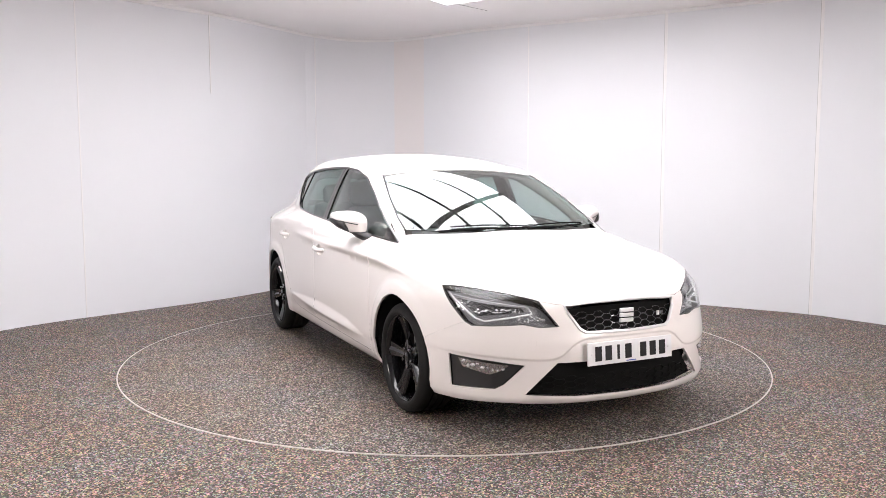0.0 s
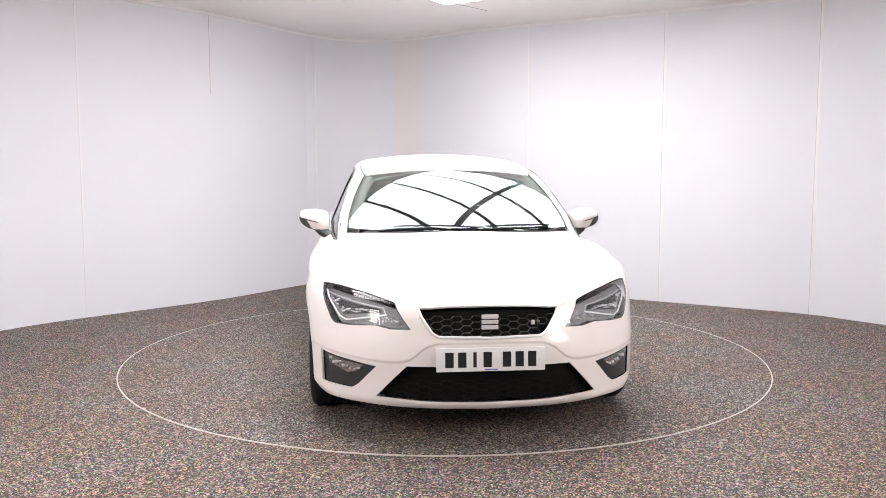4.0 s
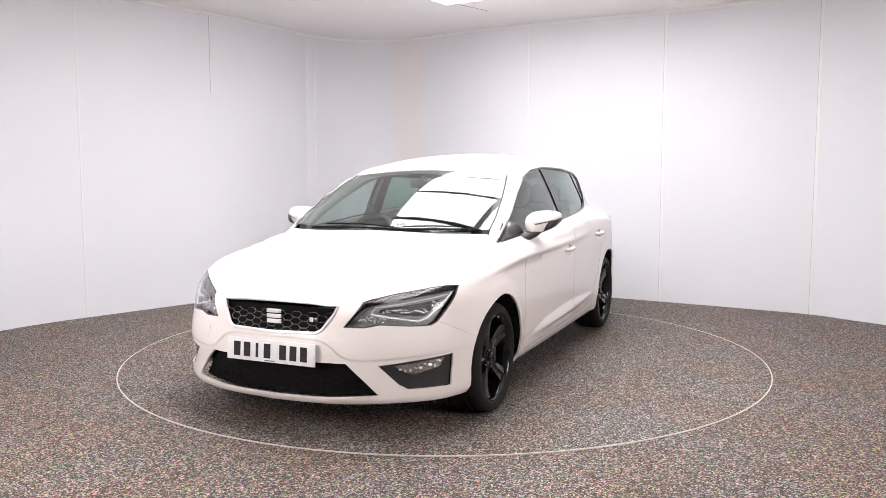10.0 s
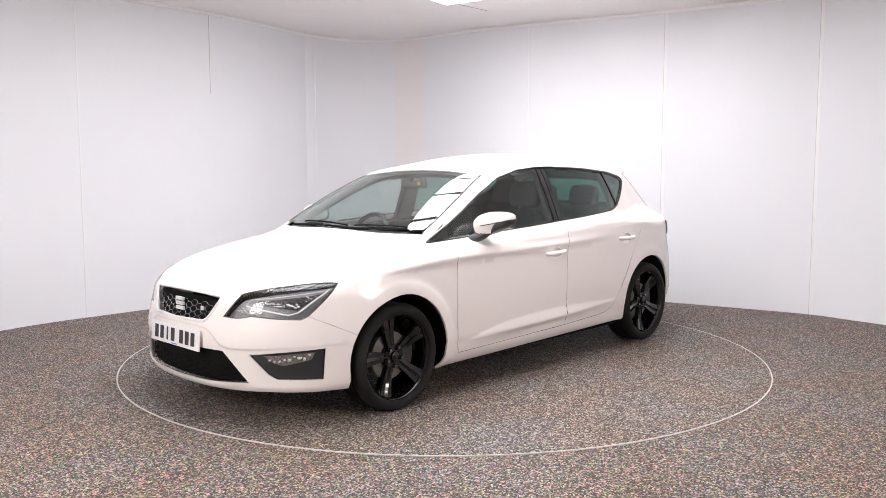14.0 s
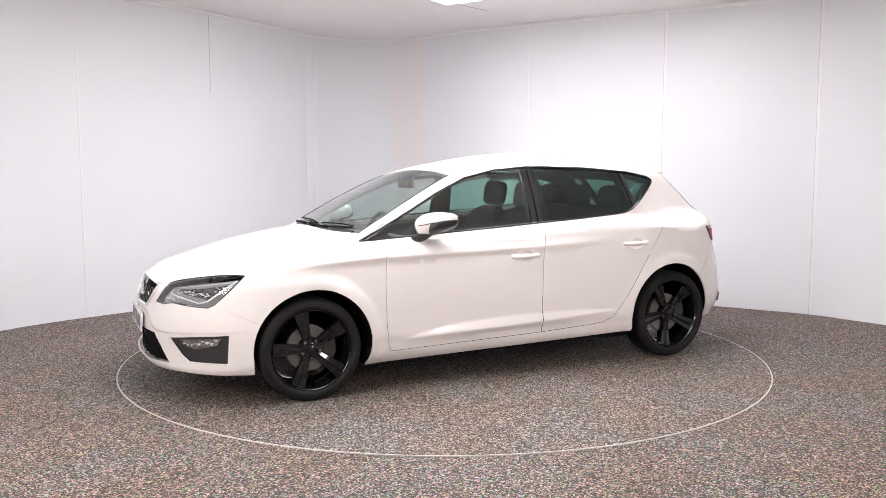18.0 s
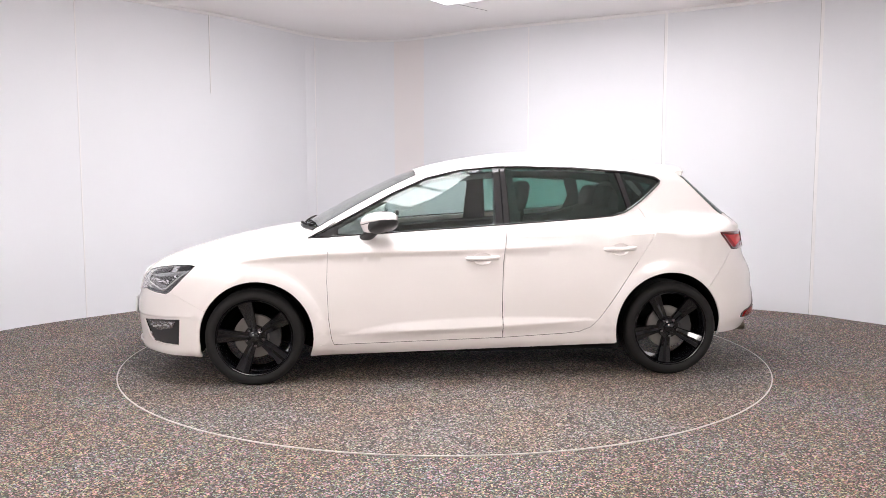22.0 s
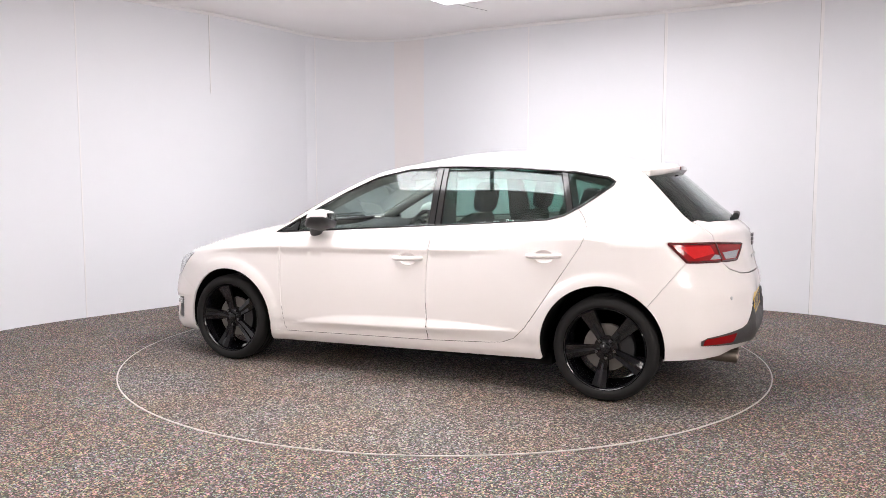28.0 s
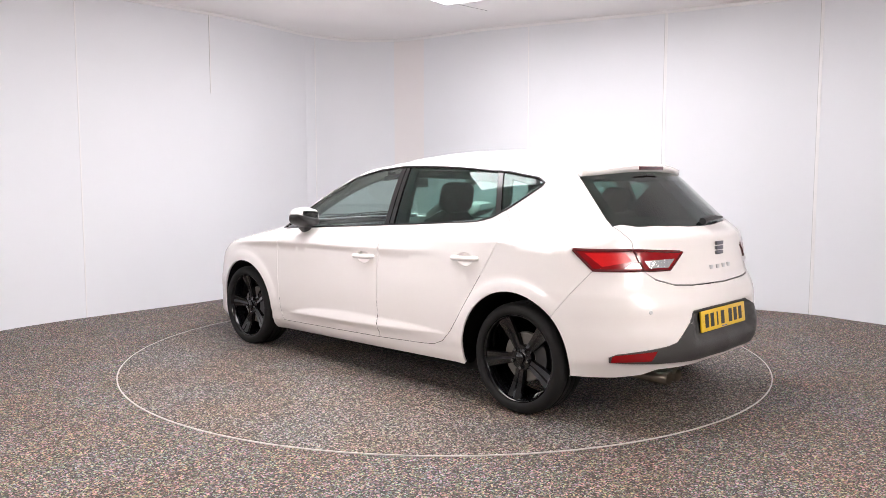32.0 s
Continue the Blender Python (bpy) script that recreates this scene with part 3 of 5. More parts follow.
def skin(name, kind, poly, mat, parent, holes=(), cell=0.035, gap=0.0025, depth=0.012, out=0.0, sgn=1, label="", lines=(), edge=0.05):
    """One panel of the car: an outline laid on the form, with holes, a rim and an inner face."""
    from mathutils.geometry import delaunay_2d_cdt
    k = 80.0 if kind in ("nose", "tail") else 1.0
    sc = [(a / k, b) for a, b in poly]
    outer = densify(shrink(sc, gap) if gap else sc, cell)
    hs = [densify(shrink([(a / k, b) for a, b in h], -gap) if gap else [(a / k, b) for a, b in h], cell) for h in holes]
    pts, edges = [], []
    for loop in [outer] + hs:
        s = len(pts)
        pts += [Vector(q) for q in loop]
        edges += [(s + i, s + (i + 1) % len(loop)) for i in range(len(loop))]
    nb = len(pts)
    rim = np.array([tuple(q) for q in pts])
    x0, x1, y0, y1 = rim[:, 0].min(), rim[:, 0].max(), rim[:, 1].min(), rim[:, 1].max()
    grid = []
    for row in range(int((y1 - y0) / (cell * 0.87)) + 1):
        y = y0 + cell * 0.5 + row * cell * 0.87
        grid += [(x0 + cell * (0.25 if row % 2 else 0.75) + i * cell, y) for i in range(int((x1 - x0) / cell) + 1)]
    grid = np.array(grid)
    ok = within(outer, grid)
    for h in hs:
        ok &= ~within(h, grid)
    grid = grid[ok]
    if lines:
        extra = []
        for ln in lines:
            q = np.array(densify(ln, 0.022, closed=False))
            for dz in (-0.022, -0.009, 0.0, 0.009, 0.022):
                row = q + np.array([0, dz])
                keep = within(outer, row)
                for h in hs:
                    keep &= ~within(h, row)
                keep &= np.min((row[:, None, 0] - rim[None, :, 0]) ** 2 + (row[:, None, 1] - rim[None, :, 1]) ** 2, axis=1) > 0.007 ** 2
                last = -2
                for r_, (g_, ok_) in enumerate(zip(row, keep)):
                    if not ok_:
                        continue
                    pts.append(Vector(g_))
                    extra.append(g_)
                    if last == r_ - 1 and abs(dz) < 0.02:
                        edges.append((len(pts) - 2, len(pts) - 1))
                    last = r_
        if extra:
            extra = np.array(extra)
            grid = grid[np.min((grid[:, None, 0] - extra[None, :, 0]) ** 2 + (grid[:, None, 1] - extra[None, :, 1]) ** 2, axis=1) > 0.014 ** 2]
    if len(grid):
        far = np.min((grid[:, None, 0] - rim[None, :, 0]) ** 2 + (grid[:, None, 1] - rim[None, :, 1]) ** 2, axis=1) > (cell * 0.55) ** 2
        pts += [Vector(g) for g in grid[far]]
    vs, _, fs, *_ = delaunay_2d_cdt(pts, edges, [], 0, 1e-7)
    mid = np.array([(sum(vs[i].x for i in f) / len(f), sum(vs[i].y for i in f) / len(f)) for f in fs])
    ok = within(outer, mid)
    for h in hs:
        ok &= ~within(h, mid)
    tri = [list(f) for f, keep in zip(fs, ok) if keep]
    q = np.array([(v.x * k, v.y) for v in vs])
    blend[0] = edge
    p = on_form(kind, q)
    n = grad(p)
    blend[0] = 0.05
    p = p + n * out
    inner = p - n * depth
    p[:, 1] *= sgn
    inner[:, 1] *= sgn
    nn = n.copy()
    nn[:, 1] *= sgn
    count = {}
    for f in tri:
        for a, b in zip(f, f[1:] + f[:1]):
            count[(a, b)] = 1
    N = len(p)
    rimv = [(a, b) for a, b in count if (b, a) not in count]
    faces = [tuple(f) for f in tri] + [tuple(N + i for i in reversed(f)) for f in tri] + [(b, a, N + a, N + b) for a, b in rimv]
    used = sorted({i for f in faces for i in f})
    idx = {o: i for i, o in enumerate(used)}
    co = np.concatenate([p, inner])
    faces = [tuple(idx[i] for i in f) for f in faces]
    # the panels' facing follows the form
    t3 = np.array(faces[:len(tri)])
    pos = co[used]
    nrm = np.cross(pos[t3[:, 1]] - pos[t3[:, 0]], pos[t3[:, 2]] - pos[t3[:, 0]])
    if (nrm * np.concatenate([nn, -nn])[used][t3[:, 0]]).sum() < 0:
        faces = [f[::-1] for f in faces]
    me = bpy.data.meshes.new(name)
    me.from_pydata([tuple(co[i]) for i in used], [], faces)
    me.update()
    me.polygons.foreach_set("use_smooth", [True] * len(faces))
    norms = np.concatenate([nn, -nn])[used]
    nt_ = len(tri)
    loops = np.empty((len(me.loops), 3))
    vi = np.empty(len(me.loops), int)
    me.loops.foreach_get("vertex_index", vi)
    loops[:] = norms[vi]
    pn = np.empty(len(faces) * 3)
    me.polygons.foreach_get("normal", pn)
    pn = pn.reshape(-1, 3)
    for poly_ in range(2 * nt_, len(faces)):
        pl = me.polygons[poly_]
        loops[pl.loop_start:pl.loop_start + pl.loop_total] = pn[poly_]
    me.normals_split_custom_set([tuple(v) for v in loops])
    me.materials.append(mat)
    ob = new(name, me)
    ob.parent = parent
    if label:
        ob["label"] = label
    return ob


def line_on(kind, pts, cell=0.03, out=0.0, sgn=1):
    """A fine 3D line over the form through pairs pts."""
    q = densify(pts, cell * (80 if kind in ("nose", "tail") else 1), closed=False)
    p = on_form(kind, q)
    p = p + grad(p) * out
    p[:, 1] *= sgn
    return [Vector(v) for v in p]


# ---- the car ----
car = tagged(new("car"), "white five-door hatchback car with black alloy wheels on the turntable", "car")


def both(half):
    """A whole outline from its left half, given from the middle line and back to it."""
    return list(half) + [(a, -b) for a, b in reversed(half) if abs(b) > 1e-6]


def both_turn(half):
    return list(half) + [(-a, b) for a, b in reversed(half) if abs(a) > 1e-6]


def xz(kind, pts):
    return [(p[0], p[2]) for p in on_form(kind, pts)]


def turn_z(kind, src, pts):
    return [(turn(kind, p[0], p[1]), p[2]) for p in on_form(src, pts)]


def at_turn(kind, y, z):
    """The turn at which the form at height z is y from the middle line."""
    a = np.linspace(0, 88, 120)
    p = on_form(kind, np.stack([a, np.full(120, z)], 1))
    return float(np.interp(y, p[:, 1], a)), z


def arc(cx, cz, r, a0, a1, n=16):
    return [(cx + r * math.cos(math.radians(a0 + (a1 - a0) * i / n)), cz + r * math.sin(math.radians(a0 + (a1 - a0) * i / n))) for i in range(n + 1)]


HOOD_REAR = [(1.085, 0.0), (1.068, 0.25), (1.015, 0.52), (0.965, 0.69)]
HOOD_SIDE = [(0.965, 0.69), (1.08, 0.748), (1.2, 0.775), (1.35, 0.788), (1.5, 0.797), (1.6, 0.802), (1.668, 0.799)]
HOOD_LAMP = [(1.668, 0.799), (1.755, 0.722), (1.86, 0.625), (1.95, 0.53), (2.02, 0.445)]
HOOD_NOSE = [(2.02, 0.445), (2.055, 0.37), (2.072, 0.28), (2.085, 0.15), (2.089, 0.0)]
SCREEN_LOW = [(1.058, 0.0), (1.043, 0.25), (0.992, 0.50), (0.925, 0.680)]
SCREEN_SIDE = [(0.925, 0.680), (0.8, 0.674), (0.6, 0.640), (0.45, 0.605), (0.305, 0.567)]
SCREEN_TOP = [(0.305, 0.567), (0.302, 0.45), (0.294, 0.25), (0.29, 0.0)]
ROOF_SIDE = [(0.305, 0.567), (0.2, 0.585), (0.0, 0.598), (-0.4, 0.593), (-0.8, 0.573), (-1.2, 0.545), (-1.44, 0.525)]
ROOF_REAR = [(-1.44, 0.525), (-1.52, 0.3), (-1.54, 0.0)]
REAR_TOP = [(-1.466, 0.533), (-1.55, 0.3), (-1.58, 0.0)]
REAR_SIDE = [(-1.466, 0.533), (-1.55, 0.560), (-1.66, 0.592), (-1.744, 0.614)]
REAR_LOW = [(-1.744, 0.614), (-1.825, 0.5), (-1.891, 0.32), (-1.924, 0.15), (-1.934, 0.0)]
HOOD_SIDE, HOOD_LAMP, HOOD_NOSE, SCREEN_SIDE, ROOF_SIDE, REAR_SIDE, REAR_LOW, SCREEN_TOP = [[tuple(q) for q in densify(k, 0.04, closed=False)] for k in (HOOD_SIDE, HOOD_LAMP, HOOD_NOSE, SCREEN_SIDE, ROOF_SIDE, REAR_SIDE, REAR_LOW, SCREEN_TOP)]
F_ARCH, R_ARCH = (1.298, 0.298), (-1.299, 0.315)
DLO_LOW = [(0.985, 0.893), (0.67, 0.915), (0.38, 0.934), (0.09, 0.953), (-0.20, 0.972), (-0.52, 0.992), (-0.85, 1.015), (-0.95, 1.024), (-1.04, 1.049), (-1.13, 1.101), (-1.23, 1.172)]
DLO_TOP = [(-1.302, 1.228), (-1.310, 1.246), (-1.27, 1.27), (-1.08, 1.302), (-0.71, 1.328), (-0.35, 1.337), (-0.20, 1.335), (0.02, 1.315), (0.24, 1.265), (0.46, 1.167), (0.75, 1.012)]
DLO = DLO_LOW + DLO_TOP


def dlo_at(x, line):
    k = sorted(line)
    return float(np.interp(x, [a for a, _ in k], [b for _, b in k]))


FD_FRONT = [(0.86, 0.899), (0.864, 0.81), (0.87, 0.63), (0.862, 0.41), (0.845, 0.28), (0.83, 0.242)]
FD_REAR = [(-0.222, 0.268), (-0.215, 0.5), (-0.22, 0.73), (-0.25, dlo_at(-0.25, DLO_LOW))]
RD_REAR = [(-0.62, 0.287), (-0.71, 0.296), (-0.785, 0.326), (-0.85, 0.393), (-0.908, 0.475), (-1.08, 0.735), (-1.18, 0.89), (-1.195, 0.925), (-1.185, 0.985), (-1.155, 1.045), (-1.115, 1.092)]
SILL_LOW = [(0.93, 0.160), (-0.945, 0.212)]


REAR_CORNER = float(on_form("top", [REAR_LOW[0]])[0][2])
HIP = [at_turn("tail", 0.614 - 0.002 * t, REAR_CORNER + (0.9125 - REAR_CORNER) * t) for t in np.linspace(0.04, 1, 9)]
SEAM_R = [(x, z) for x, z in densify([(-1.745, 0.808), arc(*R_ARCH, 0.352, 136, 130, 1)[0]], 0.03, closed=False)]
CREASES = [[(x, float(swage(x))) for x in np.linspace(0.84, -0.86, 20)], [(x, float(swage(x) + facet(x))) for x in np.linspace(0.7, -0.7, 20)], [(x, float(shoulder(x)) - 0.001) for x in np.linspace(1.62, -0.75, 40)],
           [(x, 0.905 + (-0.80 - x) * 0.055) for x in (-0.78, -1.7)]] + [arc(cx, cz, r, 200, -20, 24) for cx, cz in (F_ARCH, R_ARCH) for r in (0.378, 0.43)]


def S(kind, x, z):
    """The turn of the flank's point (x, z) as seen from the axis of nose or tail."""
    return turn(kind, x, float(on_form("side", [(x, z)])[0][1])), z


LEDGES = [[(sg * at_turn("nose", y, float(ledge_line(y)))[0] / 80, float(ledge_line(y))) for y in np.linspace(0.0, 0.84, 30)] for sg in (1, -1)]


def dish(x, z):
    """The outline of the hollow behind a door handle."""
    return [(x + 0.058 * math.cos(a), z + 0.036 * math.sin(a)) for a in [2 * math.pi * k / 20 for k in range(20)]]


def build_shell():
    skin("bonnet", "top", both([(1.085, 0.0)] + HOOD_REAR[1:] + HOOD_SIDE[1:] + HOOD_LAMP[1:] + HOOD_NOSE[1:]), PAINT, car, cell=0.05, gap=0.001, label="white bonnet")
    for s in (1, -1):
        band = [(x, y - 0.025) for x, y in HOOD_SIDE] + [(x, y + 0.018) for x, y in HOOD_SIDE[::-1]]
        skin("wing_flange", "top", band, PAINT, car, cell=0.03, gap=0.0, depth=0.004, out=-0.007, sgn=s)
    skin("windscreen", "top", both(SCREEN_LOW + SCREEN_SIDE[1:] + SCREEN_TOP[1:]), SCREEN, car, cell=0.06, depth=0.004, gap=0.004, out=-0.002, label="clear laminated windscreen glass").visible_shadow = False
    skin("roof", "top", both([(0.29, 0.0)] + SCREEN_TOP[::-1][1:] + ROOF_SIDE[1:] + ROOF_REAR[1:]), PAINT, car, cell=0.06, label="white roof")
    skin("rear_window", "top", both([(-1.58, 0.0)] + REAR_TOP[::-1][1:] + REAR_SIDE[1:] + REAR_LOW[1:]), REARGLASS, car, cell=0.05, depth=0.004, gap=0.003, label="dark tinted rear window")

    # nose
    grille = [(0, 0.664), at_turn("nose", 0.2, 0.661), at_turn("nose", 0.336, 0.652), at_turn("nose", 0.325, 0.615), at_turn("nose", 0.275, 0.54), at_turn("nose", 0.245, 0.523), (0, 0.518)]
    low = [(0, 0.385), at_turn("nose", 0.395, 0.382), at_turn("nose", 0.47, 0.305), at_turn("nose", 0.54, 0.228), at_turn("nose", 0.3, 0.214), (0, 0.21)]
    lamp_top = turn_z("nose", "top", HOOD_LAMP)
    lamp_low = [at_turn("nose", 0.376, 0.556), at_turn("nose", 0.47, 0.553), at_turn("nose", 0.54, 0.567), at_turn("nose", 0.66, 0.556), at_turn("nose", 0.735, 0.553), at_turn("nose", 0.757, 0.57)]
    lamp = lamp_top + lamp_low
    corners = (lamp_top[0], lamp_top[-1], lamp_low[0], lamp_low[-2])
    fog = [at_turn("nose", 0.541, 0.372), at_turn("nose", 0.67, 0.388), at_turn("nose", 0.812, 0.405), at_turn("nose", 0.806, 0.245), at_turn("nose", 0.66, 0.25), at_turn("nose", 0.625, 0.275)]
    lamp_end = [(float(on_form("nose", [q])[0][0]), q[1]) for q in lamp[-1:]]
    global SEAM_F
    SEAM_F = densify([lamp_end[0], arc(*F_ARCH, 0.345, 28, 20, 1)[0]], 0.03, closed=False)
    arch_f = [(x, z) for x, z in arc(*F_ARCH, 0.345, 28, -8, 8)]
    arch_t = [(turn("nose", x, float(on_form("side", [(x, z)])[0][1])), z) for x, z in arch_f]
    half = turn_z("nose", "top", HOOD_NOSE[::-1]) + lamp_low[:-1] + [S("nose", *q) for q in SEAM_F[:-1]] + arch_t + [(arch_t[-1][0], 0.175), at_turn("nose", 0.80, 0.178), at_turn("nose", 0.6, 0.183), at_turn("nose", 0.3, 0.176), (0, 0.172)]
    half[0] = (0, half[0][1])
    flip = lambda h: [(-a, b) for a, b in h]
    skin("front_bumper", "nose", both_turn(half), PAINT, car, holes=[both_turn(grille), both_turn(low), fog, flip(fog)], cell=0.03, gap=0.0006, lines=LEDGES, label="white front bumper")
    for s in (1, -1):
        build_headlight(lamp, s, corners)
        build_fog(fog, s)
    build_grille(grille, low)

    # sides
    hs = xz("top", HOOD_SIDE)
    fender = [(0.862, 0.893), (0.985, 0.893)] + hs + SEAM_F[:-1] + arc(*F_ARCH, 0.345, 28, 189.5, 20) + FD_FRONT[::-1]
    ss = xz("top", SCREEN_SIDE)
    rs = xz("top", ROOF_SIDE)
    gl = xz("top", REAR_SIDE)
    r_arch = arc(*R_ARCH, 0.352, 136, -15, 22)
    hip = [(p[0], p[2]) for p in on_form("tail", HIP)]
    fdoor = FD_FRONT + FD_REAR + [q for q in DLO_LOW[::-1] if 0.86 > q[0] > -0.25]
    rdoor = [(-0.25, dlo_at(-0.25, DLO_LOW))] + FD_REAR[::-1][1:] + RD_REAR[:-1] + [(-1.118, 1.094)] + [q for q in DLO_LOW[::-1] if -0.26 > q[0] > -1.11]
    # the side frame's outline runs round the door opening, which is one cut below the windows
    opening = [(0.83, 0.242), (-0.222, 0.268)] + RD_REAR[:-1] + [(-1.118, 1.094), (-1.13, 1.101), (-1.23, 1.172)] + DLO_TOP + [(0.985, 0.893), (0.86, 0.899)] + FD_FRONT[1:-1]
    outline = [hs[0]] + ss + rs[1:] + gl + hip + [(-1.648, 0.916), (-1.66, 0.90)] + SEAM_R[:-1] + r_arch + [SILL_LOW[1], (0.979, 0.163), (0.967, 0.20), (0.9555, 0.252), (0.88, 0.252), (0.89, 0.41), (0.90, 0.63), (0.894, 0.81), (0.895, 0.884), (1.0, 0.884)]
    for s in (1, -1):
        skin("front_wing", "side", fender, PAINT, car, lines=CREASES, cell=0.035, gap=0.0006, sgn=s, label="white front wing")
        # the frame lies 1 mm behind wing and doors where they overlap
        skin("side_frame", "side", outline, PAINT, car, lines=CREASES, holes=[opening], cell=0.035, gap=0.0012, sgn=s, out=-0.0008, label="white pillars, sill and rear quarter")
        fd = skin("front_door", "side", fdoor, PAINT, car, holes=[dish(-0.09, 0.768)], lines=CREASES, cell=0.035, gap=0.0020, sgn=s, label="white front door")
        rd = skin("rear_door", "side", rdoor, PAINT, car, holes=[dish(-0.965, 0.818)], lines=CREASES, cell=0.035, gap=0.0020, sgn=s, label="white rear door")
        for door, run in ((fd, FD_FRONT[3:] + FD_REAR[:2]), (rd, FD_REAR[:1] + RD_REAR[:6])):
            bm = bmesh.new()
            tube(bm, line_on("side", run, out=-0.0046, sgn=s), 0.0045, 6)
            part("door_seal", bm, UNDER, door, "black rubber door seal")
        build_windows(s, fd, rd)
        post = [(-0.20, 0.27), (-0.245, 0.27), (-0.24, 0.5), (-0.245, 0.73), (-0.27, 0.962), (-0.225, 0.962), (-0.195, 0.73), (-0.19, 0.5)]
        skin("door_post", "side", post, UNDER, car, cell=0.04, gap=0.0, depth=0.004, out=-0.015, sgn=s)
        build_handle(fd, -0.09, 0.772, s)
        build_handle(rd, -0.965, 0.822, s)
        build_mirror(fd, s)
    build_tail()


def chip(parent, q, size, s, deep=0.022, seed=0):
    """A small faceted mirror inside a lamp, its sparkle put into a pale colour."""
    p = on_form("nose", [q])
    n = grad(p)[0]
    rng = random.Random(seed)
    bm = bmesh.new()
    bmesh.ops.create_icosphere(bm, subdivisions=1, radius=1.0)
    for v in bm.verts:
        v.co *= 1 + rng.uniform(-0.25, 0.25)
    bmesh.ops.scale(bm, vec=(size[0], size[1], 0.008), verts=bm.verts)
    bmesh.ops.transform(bm, matrix=Matrix.Translation(p[0] - n * deep) @ look(Vector((0, 0, 0)), -Vector(n)), verts=bm.verts)
    for v in bm.verts:
        v.co.y *= s
    part("reflector", bm, GLINT, parent, smooth=False)


def build_headlight(lamp, s, corners):
    body = skin("headlight", "nose", lamp, LENS, car, cell=0.03, gap=0.002, depth=0.003, sgn=s, label="angular clear headlight with pale light strip")
    body.visible_shadow = False
    skin("housing", "nose", lamp, LAMPIN, body, cell=0.04, gap=0.003, depth=0.01, out=-0.045, sgn=s, label="grey lamp housing")
    bm = bmesh.new()
    n_top = len(lamp) - 6
    tube(bm, line_on("nose", lamp[:n_top], cell=0.02, out=-0.004, sgn=s), 0.0055, 6)
    part("bezel", bm, BLACK, body, "black upper bezel")
    rest = lamp[n_top - 1:] + lamp[:1]
    bm = bmesh.new()
    tube(bm, line_on("nose", rest, cell=0.02, out=-0.006, sgn=s), 0.005, 6)
    part("bezel", bm, GREY, body)
    pa, pb, pc, pd = corners

    def at(u, v):
        """u from the outer edge to the inner, v from the top to the foot."""
        a = (pa[0] + (pb[0] - pa[0]) * u, pa[1] + (pb[1] - pa[1]) * u)
        b = (pd[0] + (pc[0] - pd[0]) * u, pd[1] + (pc[1] - pd[1]) * u)
        return (a[0] + (b[0] - a[0]) * v, a[1] + (b[1] - a[1]) * v)
    hook = [at(0.05, 0.10), at(0.12, 0.78), at(0.20, 0.86), at(0.82, 0.50)]
    bm = bmesh.new()
    tube(bm, line_on("nose", hook, cell=0.015, out=-0.016, sgn=s), 0.0046, 8)
    part("light_strip", bm, STRIPLAMP, body, "pale light guide strip")
    bm = bmesh.new()
    tube(bm, line_on("nose", [at(0.82, 0.50), at(0.84, 0.22), at(0.09, 0.14)], cell=0.015, out=-0.014, sgn=s), 0.002, 6)
    part("light_strip", bm, STRIPLAMP, body)
    # the dark floor of the main chamber
    skin("chamber", "nose", [at(0.10, 0.18), at(0.16, 0.72), at(0.76, 0.42), at(0.78, 0.22)], TRIM, body, cell=0.03, gap=0.0, depth=0.006, out=-0.034, sgn=s, label="dark lamp chamber")
    rng = random.Random(5)
    for k in range(24):
        u = 0.20 + 0.50 * k / 23
        chip(body, at(u, 0.64 - 0.32 * u + rng.uniform(-0.05, 0.05)), (rng.uniform(0.004, 0.010), rng.uniform(0.003, 0.006)), s, 0.020, k)
    for k, (u, v) in enumerate(((0.13, 0.28), (0.15, 0.36), (0.17, 0.44), (0.20, 0.30), (0.23, 0.24))):
        chip(body, at(u, v), (0.006, 0.005), s, 0.024, 30 + k)
    for k in range(16):
        u = 0.60 + 0.30 * k / 15
        chip(body, at(u, 0.92 - 0.28 * u + rng.uniform(-0.09, 0.09)), (rng.uniform(0.004, 0.010), rng.uniform(0.003, 0.008)), s, 0.024, 40 + k)


def build_fog(fog, s):
    body = skin("fog_lamp_surround", "nose", fog, TRIM, car, cell=0.03, gap=0.001, depth=0.012, out=-0.018, sgn=s, label="black plastic fog lamp surround")
    a, b = fog[0], fog[2]
    mix = lambda p, q, t: (p[0] + (q[0] - p[0]) * t, p[1] + (q[1] - p[1]) * t)
    drop = lambda t, d: (mix(a, b, t)[0], mix(a, b, t)[1] - d)
    lens = [drop(0.20, 0.012), drop(0.88, 0.014), drop(0.82, 0.052), drop(0.46, 0.070), drop(0.34, 0.052)]
    lamp = skin("fog_lamp", "nose", lens, FOGGLASS, body, cell=0.015, gap=0.0, depth=0.006, out=-0.014, sgn=s, label="clear fog lamp with bright reflector")
    rng = random.Random(9)
    for k in range(9):
        t = 0.28 + 0.52 * k / 8
        chip(lamp, drop(t, 0.022 + rng.uniform(0, 0.026)), (rng.uniform(0.006, 0.014), rng.uniform(0.004, 0.010)), s, 0.010, 60 + k)


def hexes(x0, x1, z0, z1, r):
    out = []
    dx, dz = r * 3.0, r * 0.9
    j = 0
    z = z0
    while z <= z1:
        x = x0 + (dx / 2 if j % 2 else 0)
        while x <= x1:
            out.append((x, z))
            x += dx
        z += dz
        j += 1
    return out


